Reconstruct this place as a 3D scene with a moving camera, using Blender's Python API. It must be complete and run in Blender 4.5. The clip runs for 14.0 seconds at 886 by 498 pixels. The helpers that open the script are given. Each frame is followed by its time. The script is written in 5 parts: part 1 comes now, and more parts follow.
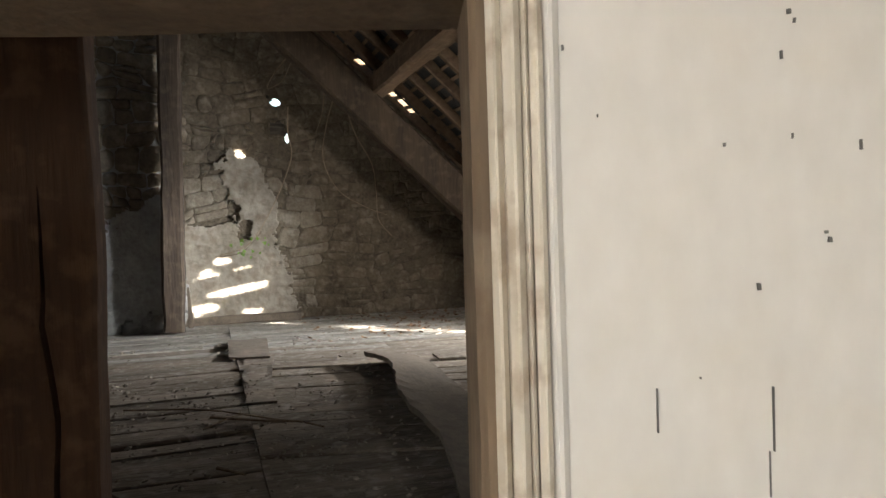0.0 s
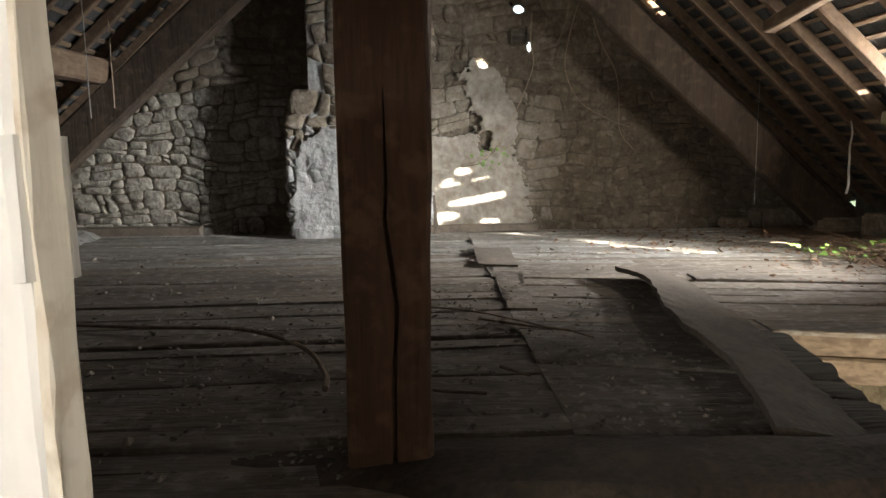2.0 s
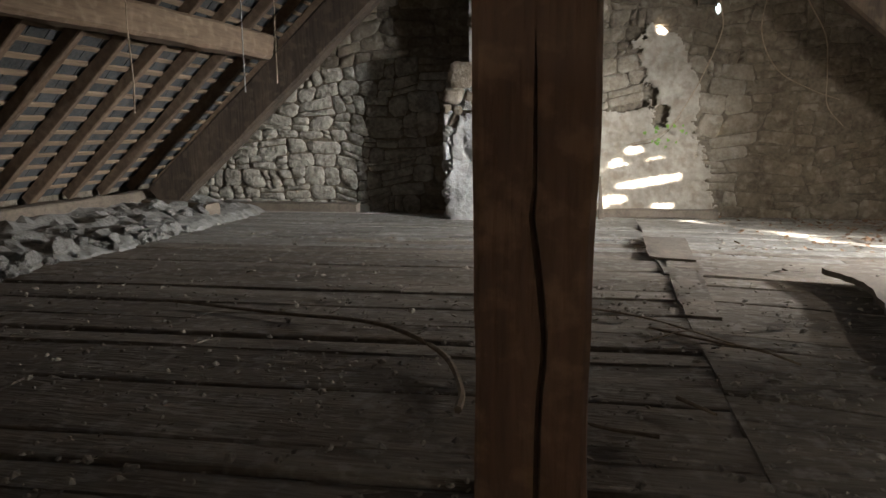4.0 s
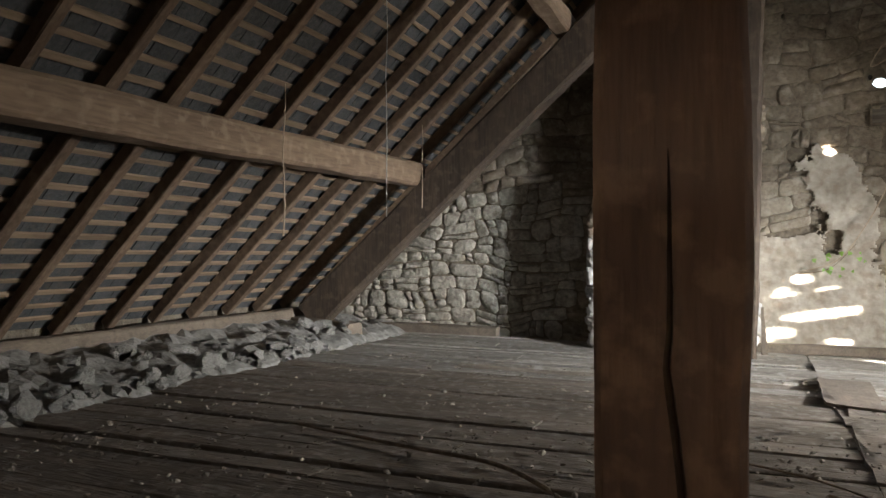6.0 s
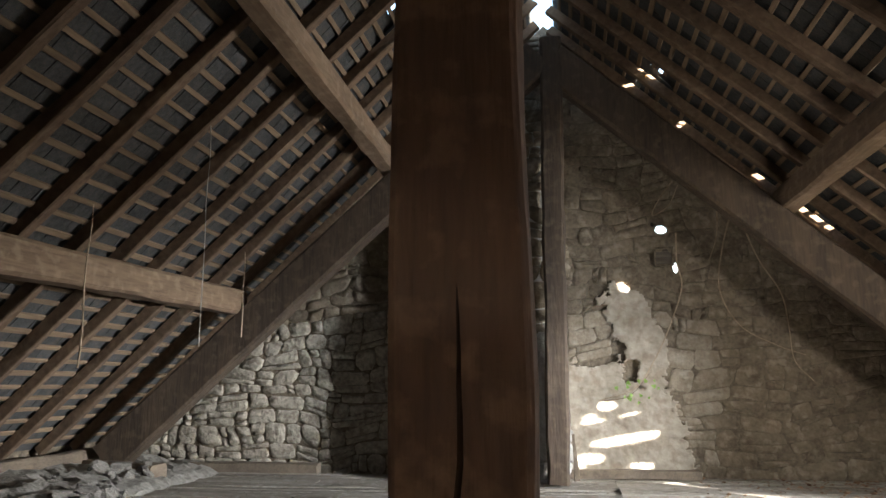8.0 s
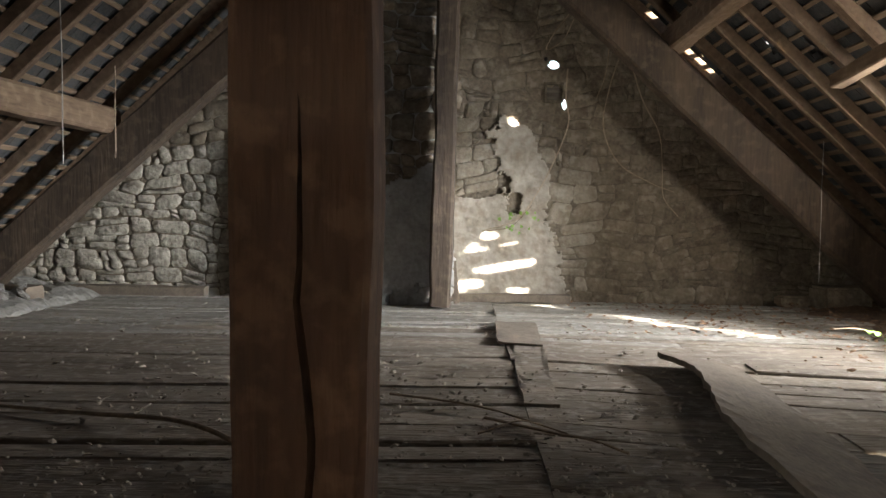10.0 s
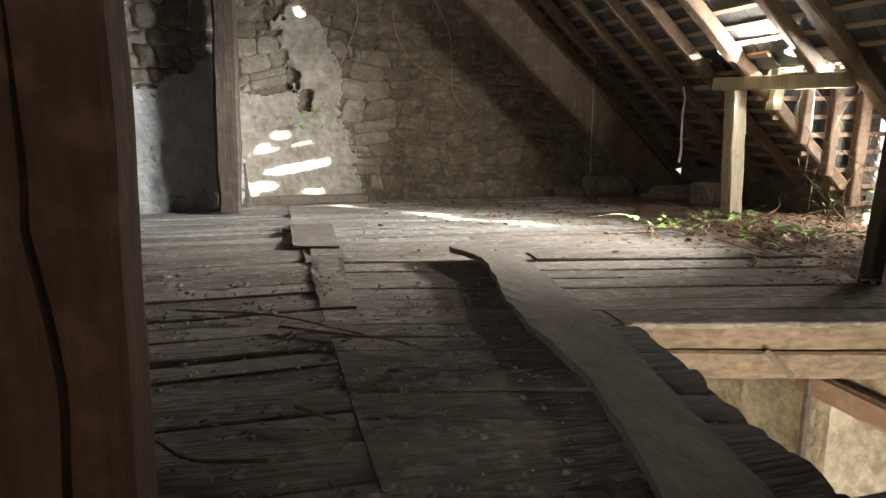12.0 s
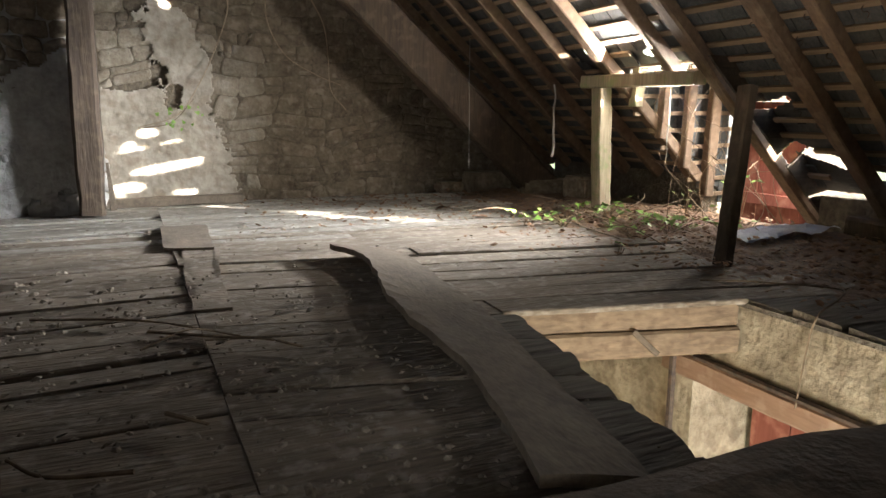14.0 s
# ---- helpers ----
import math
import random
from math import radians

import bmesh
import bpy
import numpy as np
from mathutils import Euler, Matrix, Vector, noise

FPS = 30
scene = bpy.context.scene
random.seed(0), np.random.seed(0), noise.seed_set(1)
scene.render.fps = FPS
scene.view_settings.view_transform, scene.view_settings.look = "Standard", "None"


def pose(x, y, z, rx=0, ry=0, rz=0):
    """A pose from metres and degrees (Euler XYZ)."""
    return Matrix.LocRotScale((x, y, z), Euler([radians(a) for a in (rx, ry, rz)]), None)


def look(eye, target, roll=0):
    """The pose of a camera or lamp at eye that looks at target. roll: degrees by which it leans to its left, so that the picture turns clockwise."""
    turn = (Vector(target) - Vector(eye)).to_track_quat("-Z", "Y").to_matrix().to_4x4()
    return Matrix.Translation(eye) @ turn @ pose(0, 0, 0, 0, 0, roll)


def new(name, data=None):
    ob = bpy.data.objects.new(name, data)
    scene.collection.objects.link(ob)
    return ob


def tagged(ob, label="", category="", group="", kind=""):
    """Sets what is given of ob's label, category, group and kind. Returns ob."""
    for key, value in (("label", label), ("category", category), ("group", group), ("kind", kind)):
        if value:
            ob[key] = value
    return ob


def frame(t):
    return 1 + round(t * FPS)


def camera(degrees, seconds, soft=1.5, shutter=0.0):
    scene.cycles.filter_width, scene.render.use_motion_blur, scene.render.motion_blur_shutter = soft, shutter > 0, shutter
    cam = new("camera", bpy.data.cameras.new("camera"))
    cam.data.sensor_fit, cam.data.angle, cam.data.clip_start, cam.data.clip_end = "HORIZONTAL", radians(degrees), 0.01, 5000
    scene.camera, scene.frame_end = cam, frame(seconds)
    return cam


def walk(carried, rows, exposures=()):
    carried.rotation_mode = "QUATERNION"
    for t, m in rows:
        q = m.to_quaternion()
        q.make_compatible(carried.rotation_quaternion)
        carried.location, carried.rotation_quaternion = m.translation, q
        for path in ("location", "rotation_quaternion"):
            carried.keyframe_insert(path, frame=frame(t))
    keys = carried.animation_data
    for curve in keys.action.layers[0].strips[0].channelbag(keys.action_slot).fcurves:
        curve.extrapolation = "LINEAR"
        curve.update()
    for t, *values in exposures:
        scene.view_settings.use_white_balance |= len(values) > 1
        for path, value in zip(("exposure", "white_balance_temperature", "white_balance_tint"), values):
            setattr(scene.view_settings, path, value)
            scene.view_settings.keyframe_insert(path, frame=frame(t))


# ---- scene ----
cam = camera(65.0, 14.0)
METRES, EYE, TILT, LEAN, TURN = 1.5, 1.5, 0.0, 0.0, 0.0
PATH = [
    (0, (0.05, 0.09, 1.524), (0.145, 2.088, 1.476), -1.8),
    (0.5, (0.019, 0.112, 1.523), (-0.049, 2.108, 1.405), -1.1),
    (1, (-0.052, 0.1, 1.515), (-0.288, 2.077, 1.327), -1.3),
    (1.5, (-0.162, 0.078, 1.492), (-0.506, 2.033, 1.247), -0.9),
    (2, (-0.264, 0.123, 1.498), (-0.761, 2.041, 1.222), -0.8),
    (4.5, (-0.412, 0.659, 1.484), (-1.444, 2.343, 1.166), -0.6),
    (5, (-0.432, 0.698, 1.48), (-1.592, 2.304, 1.205), -0.6),
    (5.5, (-0.432, 0.743, 1.497), (-1.688, 2.290, 1.327), -0.5),
    (6, (-0.431, 0.776, 1.505), (-1.715, 2.309, 1.520), 0.1),
    (6.5, (-0.430, 0.791, 1.502), (-1.666, 2.343, 1.756), 0.8),
    (7, (-0.434, 0.792, 1.485), (-1.543, 2.402, 1.908), 0.6),
    (9.3, (-0.282, 0.798, 1.539), (-0.924, 2.686, 1.69), 0.7),
    (9.5, (-0.295, 0.824, 1.5), (-0.924, 2.721, 1.588), 0.9),
    (10, (-0.278, 0.821, 1.468), (-0.886, 2.724, 1.376), 0.7),
    (10.5, (-0.286, 0.841, 1.472), (-0.826, 2.745, 1.183), 0.3),
    (11, (-0.308, 0.836, 1.457), (-0.719, 2.759, 1.095), 0.4),
    (11.5, (-0.28, 0.898, 1.453), (-0.492, 2.85, 1.074), 0.5),
    (12, (-0.251, 0.896, 1.484), (-0.294, 2.86, 1.104), 0.1),
    (12.5, (-0.248, 0.891, 1.473), (-0.12, 2.853, 1.106), 0.2),
    (13, (-0.232, 0.903, 1.463), (-0.007, 2.857, 1.1), 0.1),
    (13.5, (-0.229, 0.901, 1.462), (0.045, 2.846, 1.09), 0.1),
    (14, (-0.224, 0.898, 1.46), (0.06, 2.841, 1.079), 0.1),
]
EXPOSURES = [(0.0, 3.50), (0.5, 3.30), (1.0, 3.30), (1.5, 3.60), (2.0, 3.70), (4.5, 3.95), (5.5, 4.20), (7.0, 4.20), (9.5, 4.20), (10.0, 4.00), (11.0, 4.00), (14.0, 4.00)]
walk(cam, [(t, look(eye, target, roll)) for t, eye, target, roll in PATH], EXPOSURES)

# ---- light ----
SUN = Vector((-3.42, 2.78, -0.63))          # the way the sunlight goes, in the building's axes
YAW = 16.0                                 # the building's long axis is turned by this much
ROT = pose(0, 0, 0, 0, 0, YAW)
to_sun = (ROT.to_3x3() @ -SUN).normalized()
world = bpy.data.worlds.new("sky")
scene.world = world
world.use_nodes = True
wn = world.node_tree.nodes
sky = wn.new("ShaderNodeTexSky")
sky.sky_type, sky.sun_disc = "NISHITA", False
sky.sun_elevation = math.asin(to_sun.z)
sky.sun_rotation = math.atan2(to_sun.x, to_sun.y)
world.node_tree.links.new(sky.outputs[0], wn["Background"].inputs[0])
wn["Background"].inputs[1].default_value = 0.09
sun = new("sun", bpy.data.lights.new("sun", "SUN"))
sun.data.energy, sun.data.angle, sun.data.color = 5.0, radians(0.5), (1.0, 0.94, 0.85)
sun.matrix_world = look((0, 0, 0), tuple(-to_sun))


def window_light(name, u, v, z, aim, width, height, power, colour):
    """Area lamp for sky light by an opening of the building; the barn's is unseen."""
    lamp = new(name, bpy.data.lights.new(name, "AREA"))
    lamp.data.shape, lamp.data.size, lamp.data.size_y = "RECTANGLE", width, height
    lamp.data.energy, lamp.data.color = power, colour
    lamp.matrix_world = look(tuple(ROT @ Vector((u, v, z))), tuple(ROT @ Vector(aim)))
    return lamp


window_light("dormer_sky_light", 3.74, 4.80, 1.50, (-2.2, 7.9, 1.30), 0.4, 0.16, 1.6, (0.90, 0.97, 1.06)).data.spread = radians(56)
window_light("dormer_front_sky_light", 4.30, 4.95, 1.60, (-2.2, 6.2, 0.95), 0.5, 0.14, 7.0, (0.96, 0.97, 0.98)).data.spread = radians(74)
window_light("hoist_door_gap_light", 4.95, 4.85, 1.35, (3.80, 5.0, 0.7), 0.6, 0.2, 4.4, (1.0, 0.95, 0.88))
window_light("roof_gap_sky_light", 3.56, 5.35, 1.94, (-0.5, 5.8, 3.6), 0.7, 0.25, 5.2, (1.0, 0.94, 0.86))
# added fill for the storey below; its source is unseen, no window built
window_light("barn_fill_light", 2.0, 0.7, -0.7, (2.9, 3.7, -0.5), 1.2, 1.0, 10.0, (1.0, 0.95, 0.86))
room_light = window_light("room_window_light", 0, 0, 0, (0, 1, 0), 1.3, 1.2, 4.3, (1.0, 0.97, 0.94))
room_light.matrix_world = look((-1.2, -2.35, 1.6), (0.4, 0.85, 1.3))


# ---- materials ----
def material(name, dark, light, rough=0.85, scale=4.0, stretch=(1, 1, 1), bump=0.3, fine=40.0, spots=None, amount=0.5, metal=0.0, vary=0.25, coords="Object", bumpdist=0.02):
    m = bpy.data.materials.new(name)
    m.use_nodes = True
    n, l = m.node_tree.nodes, m.node_tree.links
    b = n["Principled BSDF"]
    b.inputs["Roughness"].default_value, b.inputs["Metallic"].default_value = rough, metal
    tc, mp = n.new("ShaderNodeTexCoord"), n.new("ShaderNodeMapping")
    mp.inputs["Scale"].default_value = stretch
    info = n.new("ShaderNodeObjectInfo")
    geo = n.new("ShaderNodeNewGeometry")
    shift = n.new("ShaderNodeVectorMath")
    shift.operation = "MULTIPLY_ADD"
    both = n.new("ShaderNodeMath")
    both.operation = "ADD"
    l.new(info.outputs["Random"], both.inputs[0])
    l.new(geo.outputs["Random Per Island"], both.inputs[1])
    l.new(both.outputs[0], shift.inputs[0])
    shift.inputs[1].default_value = (17.0, 11.0, 23.0)
    l.new(tc.outputs[coords], shift.inputs[2])
    l.new(shift.outputs[0], mp.inputs["Vector"])
    big, small = n.new("ShaderNodeTexNoise"), n.new("ShaderNodeTexNoise")
    big.inputs["Scale"].default_value, big.inputs["Detail"].default_value = scale, 6.0
    small.inputs["Scale"].default_value, small.inputs["Detail"].default_value = fine, 5.0
    l.new(mp.outputs[0], big.inputs["Vector"])
    l.new(mp.outputs[0], small.inputs["Vector"])
    mixv = n.new("ShaderNodeMix")
    mixv.inputs[0].default_value = 0.45
    l.new(big.outputs[0], mixv.inputs[2])
    l.new(small.outputs[0], mixv.inputs[3])
    ramp = n.new("ShaderNodeValToRGB")
    ramp.color_ramp.elements[0].position, ramp.color_ramp.elements[1].position = 0.33, 0.68
    ramp.color_ramp.elements[0].color, ramp.color_ramp.elements[1].color = (*dark, 1), (*light, 1)
    l.new(mixv.outputs[0], ramp.inputs[0])
    colour = ramp.outputs[0]
    if spots:
        sp = n.new("ShaderNodeTexNoise")
        sp.inputs["Scale"].default_value, sp.inputs["Detail"].default_value = scale * 2.3, 8.0
        l.new(tc.outputs[coords], sp.inputs["Vector"])
        cut = n.new("ShaderNodeMapRange")
        cut.inputs[1].default_value, cut.inputs[2].default_value = 0.52, 0.66
        cut.inputs[4].default_value = amount
        l.new(sp.outputs[0], cut.inputs[0])
        mix = n.new("ShaderNodeMix")
        mix.data_type = "RGBA"
        l.new(cut.outputs[0], mix.inputs[0])
        l.new(colour, mix.inputs[6])
        mix.inputs[7].default_value = (*spots, 1)
        colour = mix.outputs[2]
    hsv = n.new("ShaderNodeHueSaturation")
    rng = n.new("ShaderNodeMapRange")
    rng.inputs[2].default_value = 2.0
    rng.inputs[3].default_value, rng.inputs[4].default_value = 1.0 - vary, 1.0 + vary
    l.new(both.outputs[0], rng.inputs[0])
    l.new(rng.outputs[0], hsv.inputs["Value"])
    l.new(colour, hsv.inputs["Color"])
    l.new(hsv.outputs[0], b.inputs["Base Color"])
    if bump:
        bp = n.new("ShaderNodeBump")
        bp.inputs["Strength"].default_value, bp.inputs["Distance"].default_value = bump, bumpdist
        l.new(mixv.outputs[0], bp.inputs["Height"])
        l.new(bp.outputs[0], b.inputs["Normal"])
    return m


ALONG_U, ALONG_V, ALONG_Z = (0.12, 1, 1), (1, 0.12, 1), (1, 1, 0.1)
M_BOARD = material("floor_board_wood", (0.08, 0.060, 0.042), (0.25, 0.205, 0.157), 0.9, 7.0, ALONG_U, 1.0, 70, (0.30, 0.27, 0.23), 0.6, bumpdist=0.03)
# paler version of the board wood, used for the far boards
M_FARBOARD = material("far_board_wood", (0.13, 0.112, 0.09), (0.36, 0.33, 0.285), 0.9, 7.0, ALONG_U, 1.0, 70, (0.42, 0.40, 0.36), 0.6, bumpdist=0.03)
M_PLANK = material("weathered_plank_wood", (0.11, 0.088, 0.067), (0.215, 0.170, 0.125), 0.9, 6.0, (1, 0.4, 1), 0.5, 70, (0.10, 0.078, 0.056), 0.55, bumpdist=0.015)
M_ROT = material("rotten_dark_wood", (0.05, 0.042, 0.034), (0.17, 0.15, 0.122), 0.95, 8.0, ALONG_U, 1.0, 45, vary=0.3, bumpdist=0.03)
M_POST = material("brown_post_wood", (0.060, 0.031, 0.018), (0.14, 0.073, 0.040), 0.8, 6.0, ALONG_Z, 0.8, 50, (0.22, 0.125, 0.07), 0.55, vary=0.05)
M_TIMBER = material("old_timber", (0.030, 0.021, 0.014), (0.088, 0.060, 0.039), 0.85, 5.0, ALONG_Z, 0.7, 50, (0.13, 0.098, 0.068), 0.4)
M_RAFTER = material("rafter_wood", (0.075, 0.048, 0.03), (0.19, 0.125, 0.078), 0.85, 6.0, (0.4, 1, 0.4), 0.35, 50, (0.25, 0.185, 0.125), 0.3)
M_PURLIN = material("pale_purlin_wood", (0.12, 0.08, 0.05), (0.27, 0.185, 0.118), 0.85, 5.0, ALONG_V, 0.35, 50, (0.32, 0.24, 0.17), 0.4, vary=0.12)
M_BATTEN = material("batten_wood", (0.13, 0.088, 0.055), (0.28, 0.2, 0.13), 0.85, 6.0, ALONG_V, 0.2, 50)
# base lightened to paint in sun on the trimmer; green algae is real
M_GREEN = material("sunlit_algae_wood", (0.2, 0.165, 0.105), (0.42, 0.36, 0.25), 0.85, 5.0, ALONG_Z, 0.35, 50, (0.20, 0.26, 0.11), 0.6)
M_TILE = material("roof_tile", (0.03, 0.032, 0.034), (0.085, 0.088, 0.088), 0.85, 6.0, (1, 1, 1), 0.3, 60, (0.12, 0.10, 0.075), 0.35, vary=0.35)
M_SKIN = material("roof_covering", (0.05, 0.05, 0.05), (0.09, 0.09, 0.09), 0.9)
M_STONE = material("rubble_stone", (0.10, 0.078, 0.054), (0.25, 0.205, 0.15), 0.95, 5.0, (1, 1, 1), 0.8, 28, (0.36, 0.315, 0.25), 0.5, vary=0.22, bumpdist=0.035)
M_BUFF = material("buff_stone", (0.17, 0.14, 0.10), (0.36, 0.31, 0.24), 0.95, 5.0, (1, 1, 1), 1.0, 28, (0.42, 0.38, 0.31), 0.5, vary=0.12, bumpdist=0.035)
M_CREAM = material("pale_rubble_stone", (0.20, 0.18, 0.145), (0.45, 0.41, 0.335), 0.95, 6.0, (1, 1, 1), 1.0, 24, (0.13, 0.11, 0.085), 0.55, vary=0.14, bumpdist=0.045)
M_GREY = material("dusty_rubble", (0.17, 0.16, 0.14), (0.36, 0.345, 0.315), 0.95, 7.0, (1, 1, 1), 1.0, 30, (0.10, 0.09, 0.075), 0.5, vary=0.3, bumpdist=0.03)
M_PALE = material("limewashed_stone", (0.25, 0.24, 0.22), (0.46, 0.45, 0.42), 0.95, 5.0, (1, 1, 1), 0.9, 25, (0.3, 0.28, 0.25), 0.5, vary=0.15, bumpdist=0.04)
M_MORTAR = material("earth_mortar", (0.09, 0.072, 0.052), (0.22, 0.18, 0.13), 0.98, 6.0, (1, 1, 1), 1.0, 30, (0.28, 0.24, 0.185), 0.4, bumpdist=0.04)
M_PLASTER = material("old_lime_plaster", (0.25, 0.215, 0.165), (0.47, 0.42, 0.35), 0.95, 5.0, (1, 1, 1), 1.0, 18, (0.24, 0.19, 0.14), 0.6, vary=0.06, bumpdist=0.03)
M_LIME = material("sandy_lime_render", (0.17, 0.14, 0.095), (0.46, 0.40, 0.30), 0.95, 3.5, (1, 1, 1), 1.0, 22, (0.15, 0.12, 0.085), 0.7, vary=0.05, bumpdist=0.04)
M_WHITE = material("cream_painted_wood", (0.69, 0.665, 0.63), (0.79, 0.77, 0.74), 0.55, 1.6, (1, 1, 0.5), 0.05, 30, (0.62, 0.56, 0.46), 0.25, vary=0.02)
M_TRIM = material("worn_cream_paint", (0.55, 0.49, 0.40), (0.76, 0.71, 0.62), 0.5, 9.0, ALONG_Z, 0.15, 60, (0.34, 0.25, 0.17), 0.55, vary=0.02)
M_FRAME = material("bare_frame_wood", (0.11, 0.075, 0.048), (0.22, 0.155, 0.10), 0.75, 6.0, ALONG_Z, 0.3, 50, (0.34, 0.28, 0.21), 0.3, vary=0.03)
M_RED = material("faded_red_paint", (0.17, 0.045, 0.03), (0.28, 0.095, 0.065), 0.8, 4.0, ALONG_Z, 0.2, 40, (0.5, 0.25, 0.17), 0.4, vary=0.1)
M_LINTEL = material("reddish_lintel_wood", (0.22, 0.13, 0.085), (0.38, 0.25, 0.17), 0.8, 5.0, ALONG_V, 0.3, 50, (0.45, 0.34, 0.25), 0.4)
M_TRIMMER = material("honey_trimmer_wood", (0.075, 0.050, 0.030), (0.26, 0.185, 0.115), 0.8, 5.0, ALONG_U, 0.6, 50, (0.09, 0.055, 0.03), 0.6)
M_DIRT = material("dry_leaf_litter", (0.07, 0.045, 0.03), (0.24, 0.15, 0.09), 0.95, 9.0, (1, 1, 1), 1.0, 50, bumpdist=0.03)
M_CRUMB = material("dirt_crumbs", (0.07, 0.055, 0.04), (0.36, 0.31, 0.245), 0.95, 20.0, vary=0.4)
M_TWIG = material("dry_stem", (0.10, 0.07, 0.045), (0.27, 0.20, 0.13), 0.9, 12.0)
M_VINE = material("pale_dry_vine", (0.24, 0.18, 0.12), (0.46, 0.36, 0.26), 0.9, 12.0)
M_LEAF = material("ivy_leaf", (0.10, 0.20, 0.03), (0.24, 0.40, 0.07), 0.5, 10.0, bump=0.1, vary=0.3)
M_BROWNLEAF = material("dead_leaf", (0.12, 0.065, 0.035), (0.30, 0.18, 0.10), 0.8, 10.0, bump=0.1, vary=0.4)
M_IRON = material("rusty_iron", (0.05, 0.04, 0.035), (0.14, 0.10, 0.075), 0.7, 20.0, metal=0.5)
M_WEB = material("cobweb_thread", (0.35, 0.33, 0.30), (0.5, 0.48, 0.44), 0.9, 12.0)
M_DARKMARK = material("scuff_mark", (0.10, 0.095, 0.09), (0.2, 0.19, 0.18), 0.8, 20.0)
M_SHEET = material("pale_blue_plastic", (0.42, 0.48, 0.62), (0.60, 0.66, 0.78), 0.45, 6.0, bump=0.3)
M_GRASS = material("meadow", (0.06, 0.09, 0.03), (0.12, 0.16, 0.05), 0.95, 0.6)


# ---- helpers for shapes; all places in the building's axes (u across, v deep, z up) ----
def uv(x, y):
    p = ROT.inverted() @ Vector((x, y, 0))
    return p.x, p.y


def thing(name, base, label, category, group="", kind=""):
    ob = new(name)
    ob.empty_display_size = 0.1
    ob.matrix_world = ROT @ Matrix.Translation(base)
    tagged(ob, label, category, group, kind)
    return ob


def mesh_of(name, bm, mat):
    me = bpy.data.meshes.new(name)
    bm.to_mesh(me)
    bm.free()
    me.materials.append(mat)
    return me


def part(name, bm, mat, parent, label=""):
    """One mesh under a thing or a part. The bmesh is given in the building's axes."""
    top = parent if parent.parent is None else parent.parent
    base = ROT.inverted() @ top.matrix_world.translation if top.type == "EMPTY" else Vector((0, 0, 0))
    bmesh.ops.translate(bm, verts=bm.verts, vec=-base)
    ob = new(name, mesh_of(name, bm, mat))
    ob.parent = parent
    if label:
        ob["label"] = label
    return ob


def solid(name, bm, mat, label="", category="", group="", kind=""):
    """A thing that is one mesh, with its origin in its middle foot."""
    lo = Vector([min(v.co[i] for v in bm.verts) for i in range(3)])
    hi = Vector([max(v.co[i] for v in bm.verts) for i in range(3)])
    base = Vector(((lo.x + hi.x) / 2, (lo.y + hi.y) / 2, lo.z))
    bmesh.ops.translate(bm, verts=bm.verts, vec=-base)
    ob = new(name, mesh_of(name, bm, mat))
    ob.matrix_world = ROT @ Matrix.Translation(base)
    return tagged(ob, label, category, group, kind)


def structure(name, bm, mat, label="", category="", square=True):
    """A piece of the setting; square: in the building's axes, else in the room's."""
    ob = new(name, mesh_of(name, bm, mat))
    ob.matrix_world = ROT if square else Matrix()
    return tagged(ob, label, category, kind="structure")


def box(bm, u0, u1, v0, v1, z0, z1):
    c = [bm.verts.new(p) for p in ((u0, v0, z0), (u1, v0, z0), (u1, v1, z0), (u0, v1, z0), (u0, v0, z1), (u1, v0, z1), (u1, v1, z1), (u0, v1, z1))]
    for f in ((3, 2, 1, 0), (4, 5, 6, 7), (0, 1, 5, 4), (1, 2, 6, 5), (2, 3, 7, 6), (3, 0, 4, 7)):
        bm.faces.new([c[i] for i in f])
    return bm


def boxes(*rows):
    bm = bmesh.new()
    for r in rows:
        box(bm, *r)
    return bm


def prism(bm, outline, low, high):
    """A closed outline of (u, v) raised from low to high."""
    a = [bm.verts.new((u, v, low)) for u, v in outline]
    b = [bm.verts.new((u, v, high)) for u, v in outline]
    n = len(outline)
    bm.faces.new(a[::-1])
    bm.faces.new(b)
    for i in range(n):
        bm.faces.new((a[i], a[(i + 1) % n], b[(i + 1) % n], b[i]))
    bmesh.ops.recalc_face_normals(bm, faces=bm.faces)
    return bm


